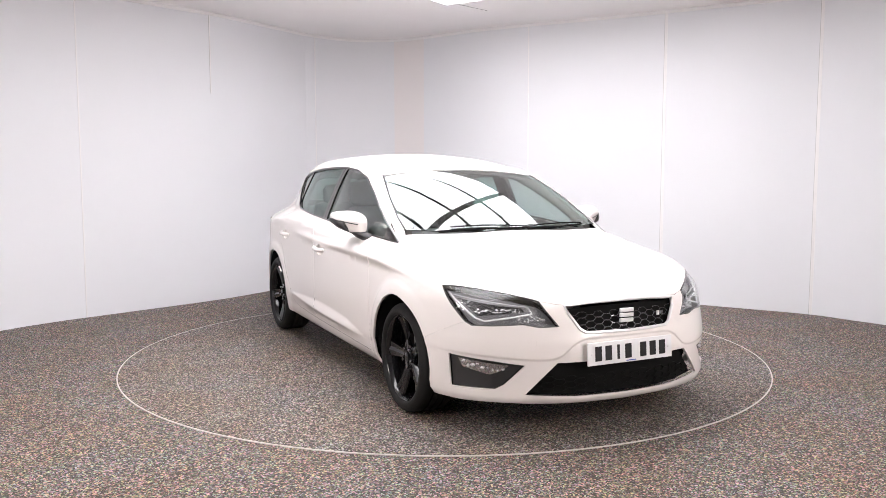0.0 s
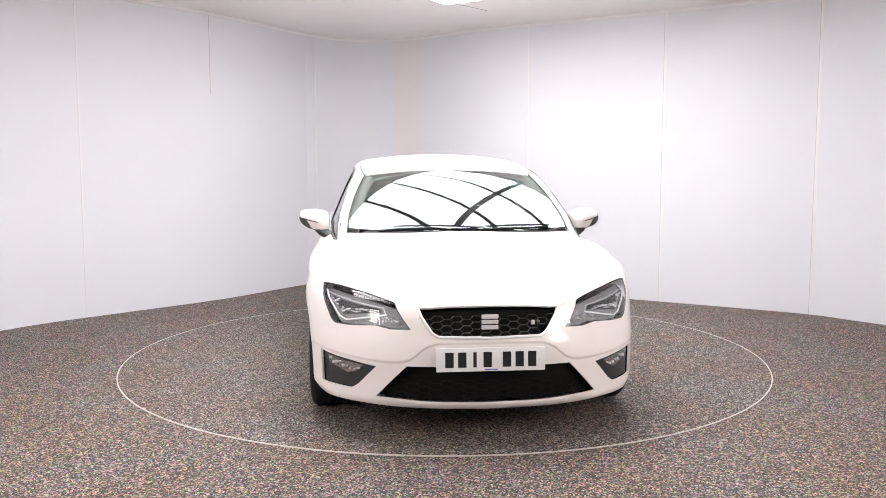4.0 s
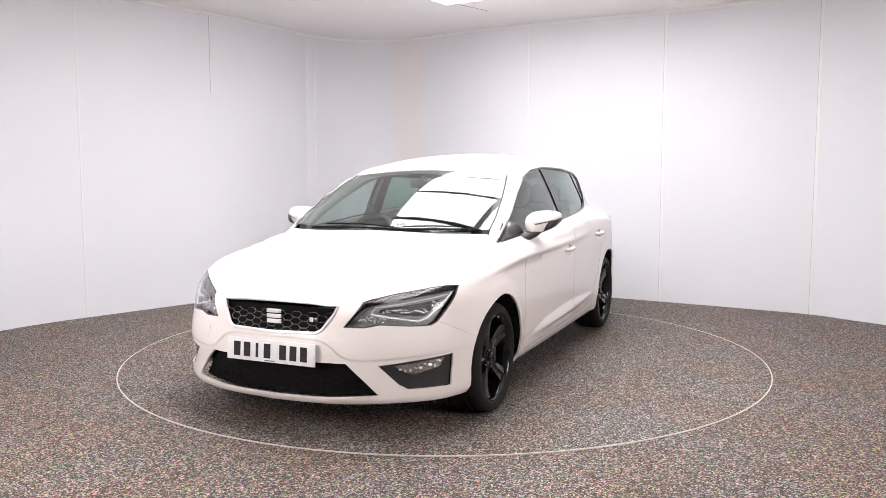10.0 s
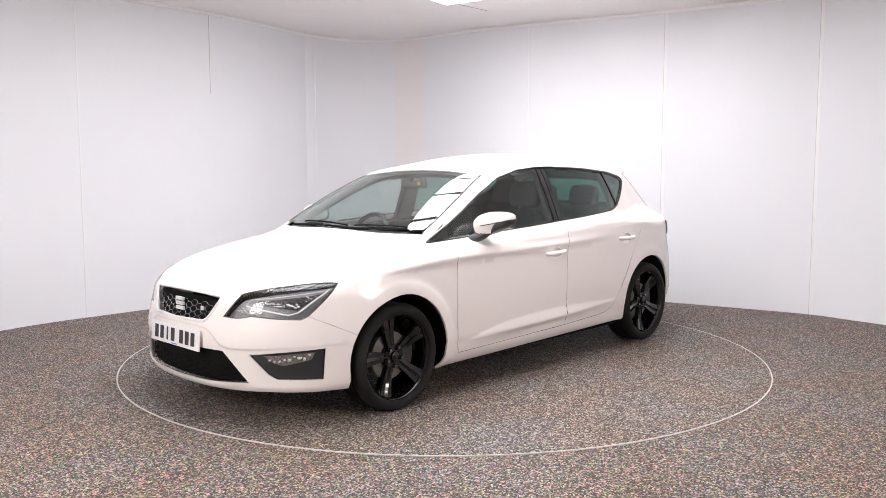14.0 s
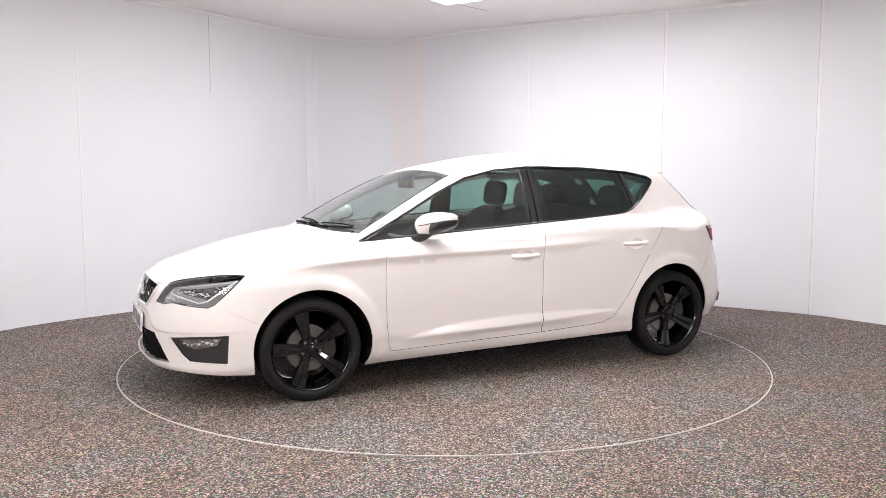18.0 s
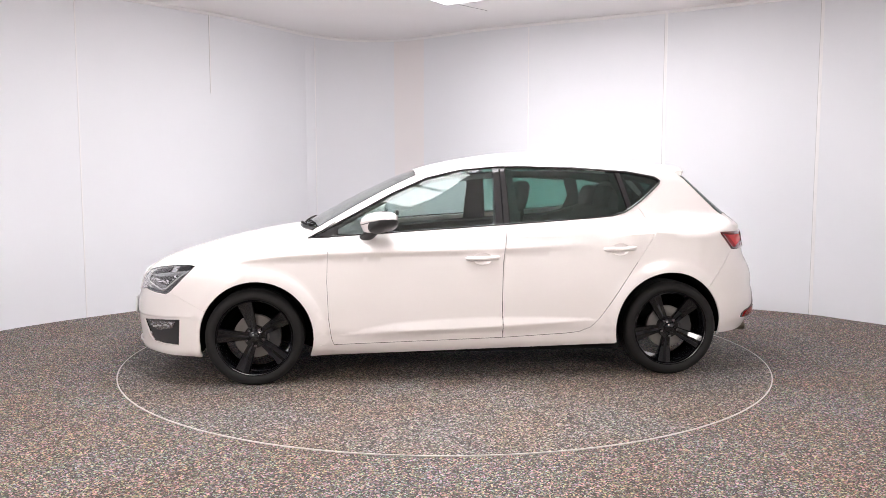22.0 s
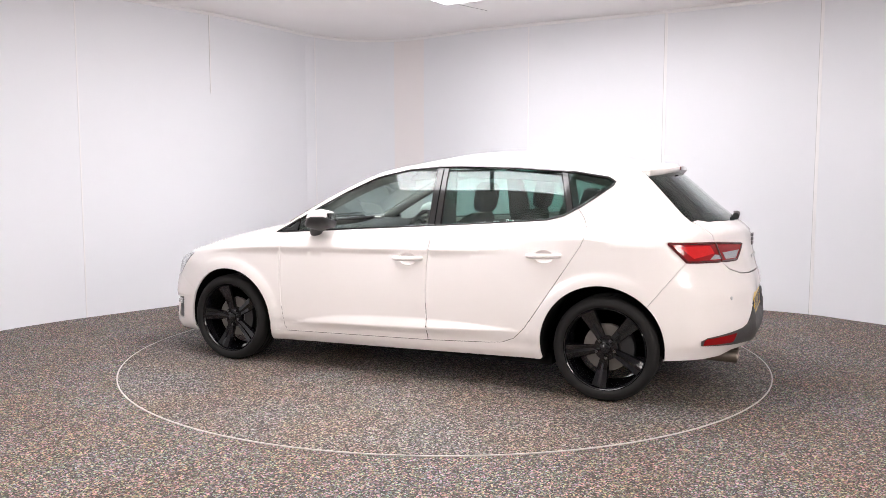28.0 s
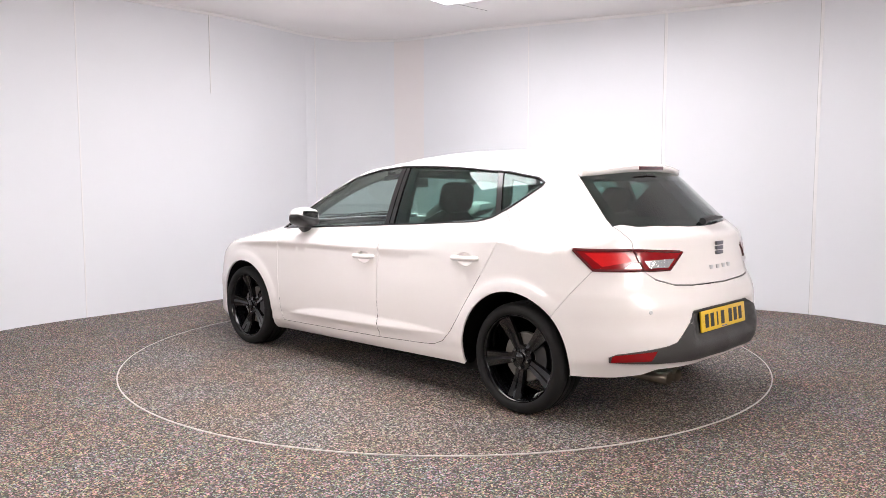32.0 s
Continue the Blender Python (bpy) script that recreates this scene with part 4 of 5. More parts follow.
def build_grille(grille, low):
    g = skin("grille", "nose", both_turn(grille), UNDER, car, cell=0.04, gap=0.0, depth=0.01, out=-0.035, label="black honeycomb grille with chrome frame")
    bm = bmesh.new()
    whole = both_turn(grille)
    tube(bm, line_on("nose", whole + whole[:1], out=0.001), 0.008, 8, cap=False)
    part("frame", bm, EMBLEM, g, "bright chrome frame")
    mesh_net(g, whole, 0.030, 0.0015, 0.55, DARKCHROME, -0.014)
    b = skin("lower_grille", "nose", both_turn(low), UNDER, car, cell=0.05, gap=0.0, depth=0.01, out=-0.04, label="black honeycomb lower air intake")
    mesh_net(b, both_turn(low), 0.034, 0.0028, 0.45, UNDER, -0.03)


def mesh_net(parent, outline, r, thick, squash, mat, out):
    """Flattened honeycomb cells laid behind the outline."""
    sc = [(a / 80, b) for a, b in outline]
    xs = [a for a, _ in sc]
    zs = [b for _, b in sc]
    for cx, cz in hexes(min(xs), max(xs), min(zs) - 0.01, max(zs) + 0.01, r * 1.0):
        cz = min(zs) + (cz - min(zs)) * squash * 1.08
        ring = [(cx + r * math.cos(math.radians(60 * k)), cz + r * squash * 1.02 * math.sin(math.radians(60 * k))) for k in range(7)]
        okr = within(sc, ring)
        if okr.sum() < 3:
            continue
        runs, cur = [], []
        for q, keep in zip(ring, okr):
            if keep:
                cur.append(q)
            else:
                if len(cur) > 1:
                    runs.append(cur)
                cur = []
        if len(cur) > 1:
            runs.append(cur)
        bm = bmesh.new()
        for run in runs:
            p = on_form("nose", [(a * 80, b) for a, b in run])
            p = p + grad(p) * out
            tube(bm, [Vector(v) for v in p], thick, 5)
        if runs:
            part("mesh_cell", bm, mat, parent)
        else:
            bm.free()


def build_windows(s, fd, rd):
    b0, b1 = -0.19, -0.275
    tri = 0.80
    low_f = [(tri, dlo_at(tri, DLO_LOW))] + [q for q in DLO_LOW if tri > q[0] > b0] + [(b0, dlo_at(b0, DLO_LOW)), (b0 + 0.005, dlo_at(b0, DLO_TOP))] + [q for q in DLO_TOP if tri > q[0] > b0] + [(tri, dlo_at(tri, DLO_TOP))]
    g = skin("window", "side", low_f, CLEAR, fd, cell=0.03, gap=0.004, depth=0.004, out=-0.010, edge=0.012, sgn=s, label="clear front door window")
    g.visible_shadow = False
    skin("corner_trim", "side", [(0.985, 0.893), (tri, dlo_at(tri, DLO_LOW)), (tri, dlo_at(tri, DLO_TOP))], BLACK, fd, cell=0.04, gap=0.002, depth=0.01, out=-0.003, sgn=s, label="black mirror triangle")
    r1 = -1.06
    rear = [(b1, dlo_at(b1, DLO_LOW))] + [q for q in DLO_LOW if b1 > q[0] > r1] + [(r1, dlo_at(r1, DLO_LOW)), (-0.995, dlo_at(-0.995, DLO_TOP))] + [q for q in DLO_TOP if b1 > q[0] > -0.99] + [(b1 + 0.01, dlo_at(b1, DLO_TOP))]
    g = skin("window", "side", rear, PRIVACY, rd, cell=0.03, gap=0.004, depth=0.004, out=-0.009, edge=0.012, sgn=s, label="dark tinted rear door window")
    q0 = [(-1.09, dlo_at(-1.09, DLO_LOW))] + [q for q in DLO_LOW if q[0] < -1.10] + [q for q in DLO_TOP if q[0] < -1.04] + [(-1.03, dlo_at(-1.03, DLO_TOP))]
    g = skin("quarter_window", "side", q0, PRIVACY, car, cell=0.03, gap=0.004, depth=0.004, out=-0.008, edge=0.012, sgn=s, label="dark tinted quarter window")
    top = lambda x: dlo_at(x, DLO_TOP)
    bot = lambda x: dlo_at(x, DLO_LOW)
    skin("pillar_trim", "side", [(b0, bot(b0)), (-0.232, bot(-0.232)), (-0.228, top(-0.228)), (b0 + 0.005, top(b0))], BLACK, fd, cell=0.04, gap=0.002, depth=0.014, out=-0.002, sgn=s, label="gloss black pillar trim")
    skin("pillar_trim", "side", [(-0.236, bot(-0.236)), (b1, bot(b1)), (b1 + 0.01, top(b1)), (-0.232, top(-0.232))], BLACK, rd, cell=0.04, gap=0.002, depth=0.014, out=-0.002, sgn=s, label="gloss black pillar trim")
    skin("pillar_trim", "side", [(r1, bot(r1)), (-1.09, bot(-1.09)), (-1.03, top(-1.03)), (-0.995, top(-0.995))], BLACK, rd, cell=0.03, gap=0.001, depth=0.014, out=-0.003, sgn=s, label="gloss black pillar trim")
    bm = bmesh.new()
    tube(bm, line_on("side", DLO + DLO[:1], out=-0.001, sgn=s), 0.0072, 8, cap=False)
    part("window_seal", bm, BLACK, car, "black rubber window seal")

def build_handle(door, x, z, s):
    p = on_form("side", [(x, z)])[0]
    y = p[1]
    ys = on_form("side", [(x + 0.1 * (i / 12 * 2 - 1), z) for i in range(13)])[:, 1]
    pts = []
    for i in range(13):
        t = i / 12 * 2 - 1
        xx = x + 0.1 * t
        yy = float(ys[i])
        pts.append(Vector((xx, (yy + 0.030 * (1 - abs(t) ** 3.0) - 0.004) * s, z + 0.006 * t * -0.5)))
    r = [0.015 if 0 < i < 12 else 0.011 for i in range(13)]
    bm = bmesh.new()
    tube(bm, pts, r, 10, flat=1.0)
    part("handle", bm, PAINT, door, "white grip handle")
    # a hollow behind the grip
    bm = bmesh.new()
    rings = []
    for k in range(7):
        r = math.cos(k / 6 * math.pi / 2 * 0.98)
        loop = on_form("side", [(x + 0.061 * r * math.cos(a), z - 0.004 + 0.039 * r * math.sin(a)) for a in [2 * math.pi * j / 20 for j in range(20)]])
        rings.append([bm.verts.new((v[0], (v[1] - 0.002 - 0.022 * math.sin(k / 6 * math.pi / 2)) * s, v[2])) for v in loop])
    for a, b in zip(rings, rings[1:]):
        for k in range(20):
            bm.faces.new((a[k], a[(k + 1) % 20], b[(k + 1) % 20], b[k]))
    bm.faces.new(rings[-1])
    part("handle_recess", bm, PAINT, door)


MIRROR_Y = [0.803, 0.812, 0.83, 0.855, 0.885, 0.92, 0.95, 0.972, 0.986, 0.993]


def mirror_at(y, x, z):
    """A point of the mirror's middle section carried to the slice at y: slices shrink to both ends and sweep back and up."""
    sx = float(np.interp(y, MIRROR_Y, [0.66, 0.84, 0.96, 1.0, 0.98, 0.92, 0.83, 0.72, 0.58, 0.42]))
    sz = float(np.interp(y, MIRROR_Y, [0.60, 0.78, 0.91, 0.96, 0.94, 0.86, 0.74, 0.60, 0.44, 0.28]))
    return 0.555 + (x - 0.555) * sx - max(0.0, y - 0.86) * 0.38, y, 1.006 + (z - 1.008) * sz + (y - 0.885) * 0.16


def build_mirror(door, s):
    """A door mirror: a white wedge-shaped cap, a black rear lower part and arm, and the glass facing rearwards."""
    def loft(outline, name, mat, label, reach=0.0, proud=0.0):
        ring0 = spline([Vector((x, 0, z)) for x, z in outline + outline[:1]], 3)[:-1]
        bm = bmesh.new()
        rings = []
        for y in MIRROR_Y:
            f = reach * min(1.0, max(0.0, (y - 0.885) / 0.06))
            row = [Vector(mirror_at(y, v.x + (f if v.x > 0.565 else 0.0), v.z)) + Vector((0, proud, 0)) for v in ring0]
            rings.append([bm.verts.new(v * Vector((1, s, 1))) for v in row])
        n = len(ring0)
        for a, b in zip(rings, rings[1:]):
            for k in range(n):
                bm.faces.new((a[k], a[(k + 1) % n], b[(k + 1) % n], b[k]))
        bm.faces.new(rings[0])
        bm.faces.new(rings[-1][::-1])
        return part(name, bm, mat, door, label, sharp=50)
    loft([(0.662, 1.000), (0.650, 1.030), (0.61, 1.056), (0.55, 1.068), (0.49, 1.062), (0.466, 1.045), (0.462, 1.0), (0.474, 0.962), (0.53, 0.946), (0.580, 0.938), (0.610, 0.926), (0.636, 0.936), (0.655, 0.970)], "mirror_cap", PAINT, "white wedge-shaped door mirror cap")
    loft([(0.578, 0.984), (0.555, 0.990), (0.470, 0.998), (0.452, 0.996), (0.450, 0.980), (0.464, 0.952), (0.528, 0.934), (0.572, 0.922), (0.588, 0.930), (0.589, 0.960)], "mirror_rim", TRIM, "black rear lower part of the mirror", 0.082, 0.003)
    bm = bmesh.new()
    rows = []
    for y in MIRROR_Y[2:-2]:
        rows.append([bm.verts.new(Vector((mirror_at(y, 0.462, 1.0)[0] - 0.002 - d, y * s, mirror_at(y, 0.46, z)[2]))) for z, d in ((0.972, 0.0), (1.045, 0.0), (1.045, 0.006), (0.972, 0.006))])
    for a, b in zip(rows, rows[1:]):
        for k in range(4):
            bm.faces.new((a[k], a[(k + 1) % 4], b[(k + 1) % 4], b[k]))
    bm.faces.new(rows[0])
    bm.faces.new(rows[-1][::-1])
    part("mirror_glass", bm, CHROME, door, "mirror glass", smooth=False)
    bm = bmesh.new()
    tube(bm, [Vector((0.64, 0.775 * s, 0.890)), Vector((0.625, 0.81 * s, 0.902)), Vector((0.60, 0.85 * s, 0.925)), Vector((0.565, 0.885 * s, 0.955))], [0.040, 0.042, 0.042, 0.036], 12, flat=0.7)
    part("mirror_arm", bm, TRIM, door, "black mirror arm")
    bm = bmesh.new()
    slit = [Vector(mirror_at(y, 0.6605, 0.985)) for y in (0.875, 0.90, 0.925, 0.95, 0.968)] + [Vector(mirror_at(0.982, 0.62, 0.985)), Vector(mirror_at(0.992, 0.565, 0.990)) + Vector((0, 0.002, 0))]
    tube(bm, [v * Vector((1, s, 1)) for v in slit], 0.0032, 6)
    part("indicator", bm, TRIM, door, "dark indicator slit")


def build_tail():
    T = lambda y, z: at_turn("tail", y, z)
    glass_low = turn_z("tail", "top", REAR_LOW)
    split_t, split_b = T(0.612, 0.907), T(0.578, 0.803)
    inner_t, inner_b = T(0.338, 0.889), T(0.43, 0.803)
    tip = S("tail", -1.65, 0.912)
    low_o = S("tail", -1.745, 0.81)
    # tailgate below the glass, with the lamps' inner halves in it
    gate = [(0, glass_low[-1][1])] + glass_low[::-1][1:] + HIP + [split_t, split_b, T(0.52, 0.757), T(0.42, 0.726), T(0.3, 0.718), (0, 0.712)]
    lamp_in = [split_t, inner_t, inner_b, split_b]
    lamp_out = [tip, split_t, split_b, low_o]
    tg = skin("tailgate", "tail", both_turn(gate), PAINT, car, cell=0.035, gap=0.0014, label="white tailgate")
    for s in (1, -1):
        lo = skin("tail_lamp", "tail", lamp_out, REDLENS, car, cell=0.025, gap=0.002, depth=0.02, out=0.004, sgn=s, label="red wraparound tail lamp")
        li = skin("tailgate_lamp", "tail", lamp_in, REDLENS, tg, cell=0.025, gap=0.002, depth=0.02, out=0.005, sgn=s, label="red and clear tailgate lamp")
        mix = lambda p, q, t: (p[0] + (q[0] - p[0]) * t, p[1] + (q[1] - p[1]) * t)
        core = [mix(mix(tip, split_t, 0.16), low_o, 0.16), mix(mix(tip, split_t, 0.80), split_b, 0.14), mix(mix(split_b, low_o, 0.30), split_t, 0.45), mix(mix(split_b, low_o, 0.72), tip, 0.18)]
        skin("lamp_core", "tail", core, REDCORE, lo, cell=0.02, gap=0.0, depth=0.004, out=0.0065, sgn=s, label="bright red lamp core")
        clear = [mix(mix(split_t, inner_t, 0.18), split_b, 0.52), mix(mix(split_t, inner_t, 0.86), inner_b, 0.40), mix(inner_b, split_b, 0.08), mix(inner_b, split_b, 0.80)]
        clear = [(a, b + 0.010 if i > 1 else b) for i, (a, b) in enumerate(clear)]
        skin("reversing_lens", "tail", clear, PEARL, li, cell=0.02, gap=0.0, depth=0.004, out=0.008, sgn=s, label="clear reversing lens")
        ind = [mix(mix(tip, split_t, 0.62), split_b, 0.62), mix(split_t, split_b, 0.66), mix(split_b, low_o, 0.05), mix(split_b, low_o, 0.42)]
        ind = [(a, b + 0.012 if i > 1 else b) for i, (a, b) in enumerate(ind)]
        skin("indicator_lens", "tail", ind, PEARL, lo, cell=0.02, gap=0.0, depth=0.004, out=0.007, sgn=s, label="clear indicator lens")
        for loop, par in ((lamp_out, lo), (lamp_in, li)):
            bm = bmesh.new()
            tube(bm, line_on("tail", loop + loop[:1], cell=0.02, out=0.002, sgn=s), 0.0085, 6, cap=False)
            part("bezel", bm, DARKRED, par)
    r_arch = arc(*R_ARCH, 0.352, 190, 136, 10)
    arch_t = [(turn("tail", x, float(on_form("side", [(x, z)])[0][1])), z) for x, z in r_arch]
    low_edge = [(arch_t[0][0], 0.262), T(0.80, 0.262), T(0.70, 0.262), T(0.6, 0.272), T(0.53, 0.296), T(0.3, 0.300), (0, 0.300)]
    half = [(0, 0.708), T(0.3, 0.714), T(0.42, 0.722), T(0.52, 0.753), split_b, low_o] + [S("tail", *q) for q in SEAM_R[1:-1]] + arch_t[::-1] + low_edge
    b = skin("rear_bumper", "tail", both_turn(half), PAINT, car, cell=0.035, gap=0.001, label="white rear bumper")
    grey = [(0, 0.585), T(0.31, 0.582), T(0.335, 0.57), T(0.47, 0.44), T(0.52, 0.425), T(0.74, 0.392), T(0.765, 0.375), T(0.76, 0.350), T(0.55, 0.338), T(0.3, 0.332), (0, 0.328)]
    gp = skin("diffuser_panel", "tail", both_turn(grey), GREY, b, cell=0.03, gap=0.0, depth=0.012, out=0.007, label="dark grey textured lower bumper panel")
    for s in (1, -1):
        skin("reflector", "tail", [T(0.755, 0.378), T(0.745, 0.388), T(0.58, 0.405), T(0.60, 0.357), T(0.755, 0.354)], REDLENS, gp, cell=0.025, gap=0.0, depth=0.004, out=0.011, sgn=s, label="dark red rear reflector")
        p = on_form("tail", [T(0.60, 0.60)])[0]
        n = grad(np.array([p]))[0]
        bm = bmesh.new()
        bmesh.ops.create_cone(bm, cap_ends=True, segments=20, radius1=0.011, radius2=0.009, depth=0.004)
        bmesh.ops.transform(bm, matrix=Matrix.Translation(p + n * 0.002) @ look(Vector((0, 0, 0)), -Vector(n)), verts=bm.verts)
        for v in bm.verts:
            v.co.y *= s
        part("parking_sensor", bm, SILVER, b, "round parking sensor")
    # spoiler over the glass
    bm = bmesh.new()
    secs = []
    for i in range(25):
        y = -0.53 + 1.06 * i / 24
        t = abs(y) / 0.53
        xf = -1.475 + 0.04 * (1 - t ** 2) - 0.03
        zf = float(on_form("top", [(xf + 0.03, min(abs(y), 0.50))])[0][2]) + 0.004
        tipx = -1.602 + 0.11 * t ** 3
        zt = 1.338 - 0.035 * t ** 2
        zl = zt - 0.028
        xg = tipx + 0.06
        secs.append([bm.verts.new(q) for q in ((xf + 0.06, y, zf + 0.002), (xf * 0.5 + tipx * 0.5, y, zf * 0.45 + zt * 0.55 + 0.008), (tipx, y, zt), (tipx - 0.004, y, (zt + zl) / 2), (tipx + 0.006, y, zl), (xg, y, zl - 0.015), (xf + 0.05, y, zf - 0.03))])
    for a, c in zip(secs, secs[1:]):
        for k in range(7):
            bm.faces.new((a[k], a[(k + 1) % 7], c[(k + 1) % 7], c[k]))
    bm.faces.new(secs[0])
    bm.faces.new(secs[-1][::-1])
    sp = part("spoiler", bm, PAINT, tg, "white roof spoiler", sharp=50)
    bm = bmesh.new()
    box(bm, (-1.611, -0.13, 1.314), (-1.587, 0.13, 1.335), 0.006)
    part("brake_light", bm, DARKRED, sp, "dark red high brake light")
    # badge: a plain slanted double bar in a soft square
    p = on_form("tail", [(0, 0.893)])[0]
    build_badge(tg, p + np.array([-0.006, 0, 0]), -1, 0.047, DARKCHROME)
    for k in range(4):
        bm = bmesh.new()
        y = 0.10 - k * 0.066
        x = float(on_form("tail", [T(abs(y), 0.795)])[0][0])
        box(bm, (x - 0.006, y - 0.016, 0.784), (x + 0.004, y + 0.016, 0.806), 0.003)
        part("letter_bar", bm, SILVER, tg, "small silver lettering block")
    bm = bmesh.new()
    x = float(on_form("tail", [T(0.40, 0.80)])[0][0])
    box(bm, (x - 0.006, -0.43, 0.785), (x + 0.012, -0.37, 0.812), 0.003, None)
    part("letter_bar", bm, SILVER, tg)
    # rear wiper
    bm = bmesh.new()
    top = lambda x, y: Vector(on_form("top", [(x, y)])[0])
    a, c = Vector((-1.93, 0.0, 1.03)), top(-1.885, -0.30) + Vector((-0.012, 0, 0.018))
    tube(bm, [a, a + (c - a) * 0.25 + Vector((-0.012, 0, 0.012)), c], [0.022, 0.016, 0.007], 8)
    part("rear_wiper", bm, TRIM, tg, "black rear wiper")
    # exhaust
    for y in (0.36, 0.452):
        bm = bmesh.new()
        lathe(bm, [(0.033, -1.80), (0.037, -1.995), (0.035, -2.0), (0.031, -1.99), (0.030, -1.80)], 28, "x", (0, y, 0.240))
        part("exhaust_tip", bm, PIPE, car, "round steel exhaust tip")


def build_badge(parent, p, s, r, mat):
    """A plain angular emblem: three level bars."""
    for k, (z, w, dy) in enumerate(((0.026, 0.041, 0.0), (0.0, 0.041, 0.0), (-0.026, 0.041, 0.0))):
        bm = bmesh.new()
        f = r / 0.048
        box(bm, (p[0] - 0.006, p[1] + (dy - w) * f, p[2] + (z - 0.0098) * f), (p[0] + 0.006, p[1] + (dy + w) * f, p[2] + (z + 0.0098) * f), 0.002)
        part("emblem_bar", bm, mat, parent, "bright emblem bar")


def build_details():
    """Small badge on the grille, tow-eye cover and the sticker by the inside mirror."""
    grille = bpy.data.objects["grille"]
    p = on_form("nose", [at_turn("nose", 0.225, 0.585)])[0]
    for k, (dy, mat) in enumerate(((-0.014, EMBLEM), (0.012, DARKCHROME))):
        bm = bmesh.new()
        box(bm, (-0.004, dy - 0.010, -0.011), (0.004, dy + 0.008, 0.011), 0.003, Matrix.Translation(Vector(p)) @ pose(-0.004, 0, 0, 0, 0, 8))
        part("badge_bar", bm, mat, grille, "small badge block")
    bumper = bpy.data.objects["front_bumper"]
    sq = [at_turn("nose", 0.43, 0.505), at_turn("nose", 0.49, 0.502), at_turn("nose", 0.49, 0.445), at_turn("nose", 0.43, 0.445)]
    skin("tow_eye_cover", "nose", sq, PAINT, bumper, cell=0.02, gap=0.0, depth=0.006, out=0.0022, sgn=-1, label="small square white cover")
    bm = bmesh.new()
    lathe(bm, [(0.0001, 0.004), (0.011, 0.004), (0.012, 0.0)], 20, "x", (0, 0, 0))
    st = part("sticker", bm, YELLOW, bpy.data.objects["inside_mirror"], "round yellow sticker")
    st.matrix_local = pose(0.382, 0.075, 1.222, 0, 8, 0)


# ---- wheels ----
def build_wheel(x, y, z, s, start, size):
    bm = bmesh.new()
    prof = [(0.246, 0.085), (0.252, 0.103), (0.268, 0.1125), (0.291, 0.108), (0.304, 0.098), (0.3125, 0.085), (0.316, 0.070), (0.316, 0.044), (0.309, 0.042), (0.309, 0.034), (0.3165, 0.032), (0.3165, 0.004), (0.309, 0.002)]
    prof = prof + [(r, -h) for r, h in reversed(prof)]
    lathe(bm, prof, 72, "y")
    tyre = part("wheel", bm, TYRE, car, "black low-profile tyre on a gloss black five-spoke alloy rim", sharp=50)
    bm = bmesh.new()
    lathe(bm, [(0.2335, 0.088), (0.2345, 0.096), (0.230, 0.099), (0.224, 0.094), (0.219, 0.070), (0.205, 0.02), (0.205, -0.09), (0.232, -0.095)], 72, "y")
    rim = part("rim", bm, RIM, tyre, "gloss black alloy rim", sharp=40)
    rim.scale = (1.063, 1.0, 1.063)
    sp0 = None
    for k in range(5):
        if sp0 is None:
            bm = bmesh.new()
            rows = []
            for i in range(9):
                t = i / 8
                r = 0.035 + (0.223 - 0.035) * t
                w = 0.024 + 0.026 * t ** 1.2
                face = 0.060 + 0.026 * t - 0.008 * math.sin(t * math.pi)
                q = 0.5 * w
                rows.append([bm.verts.new(c) for c in ((r, face - 0.055, -w * 0.8), (r, face - 0.016, -w), (r, face - 0.004, -w * 0.82), (r, face + 0.001, -q * 0.3), (r, face - 0.006, q * 0.5), (r, face - 0.003, w * 0.86), (r, face - 0.016, w), (r, face - 0.055, w * 0.8))])
            for a, b in zip(rows, rows[1:]):
                for j in range(8):
                    bm.faces.new((a[j], a[(j + 1) % 8], b[(j + 1) % 8], b[j]))
            bm.faces.new(rows[0])
            bm.faces.new(rows[-1][::-1])
            sp0 = part("spoke", bm, RIM, rim, sharp=25)
            ob = sp0
        else:
            ob = new("spoke", sp0.data)
            ob.parent = rim
        ob.matrix_local = pose(0, 0, 0, 0, 72 * k + start, 0)
    bm = bmesh.new()
    lathe(bm, [(0.0001, 0.077), (0.022, 0.076), (0.027, 0.072), (0.029, 0.060), (0.037, 0.056), (0.066, 0.058), (0.070, 0.05), (0.068, 0.0)], 40, "y")
    part("hub_cap", bm, RIM, rim, "black hub cap")
    for k in range(5):
        bm = bmesh.new()
        a = math.radians(72 * k + 50)
        lathe(bm, [(0.0001, 0.074), (0.0085, 0.074), (0.0105, 0.070), (0.0105, 0.05)], 12, "y", (0.053 * math.cos(a), 0, 0.053 * math.sin(a)))
        part("wheel_bolt", bm, DARKCHROME, rim)
    bm = bmesh.new()
    lathe(bm, [(0.07, 0.025), (0.140, 0.025), (0.142, 0.023), (0.142, -0.002), (0.07, -0.002)], 48, "y")
    part("brake_disc", bm, DISCM, tyre, "grey steel brake disc")
    bm = bmesh.new()
    lathe(bm, [(0.09, -0.02), (0.165, -0.02), (0.165, 0.04), (0.09, 0.04), (0.09, -0.02)], 10, "y", (0, 0, 0), math.radians(150), math.radians(215))
    part("caliper", bm, TRIM, tyre, "dark brake caliper", sharp=30)
    tyre.location = (x, y, z)
    tyre.scale = (size, 1.0, size)
    if s < 0:
        tyre.rotation_euler = (0, 0, math.pi)
    return tyre


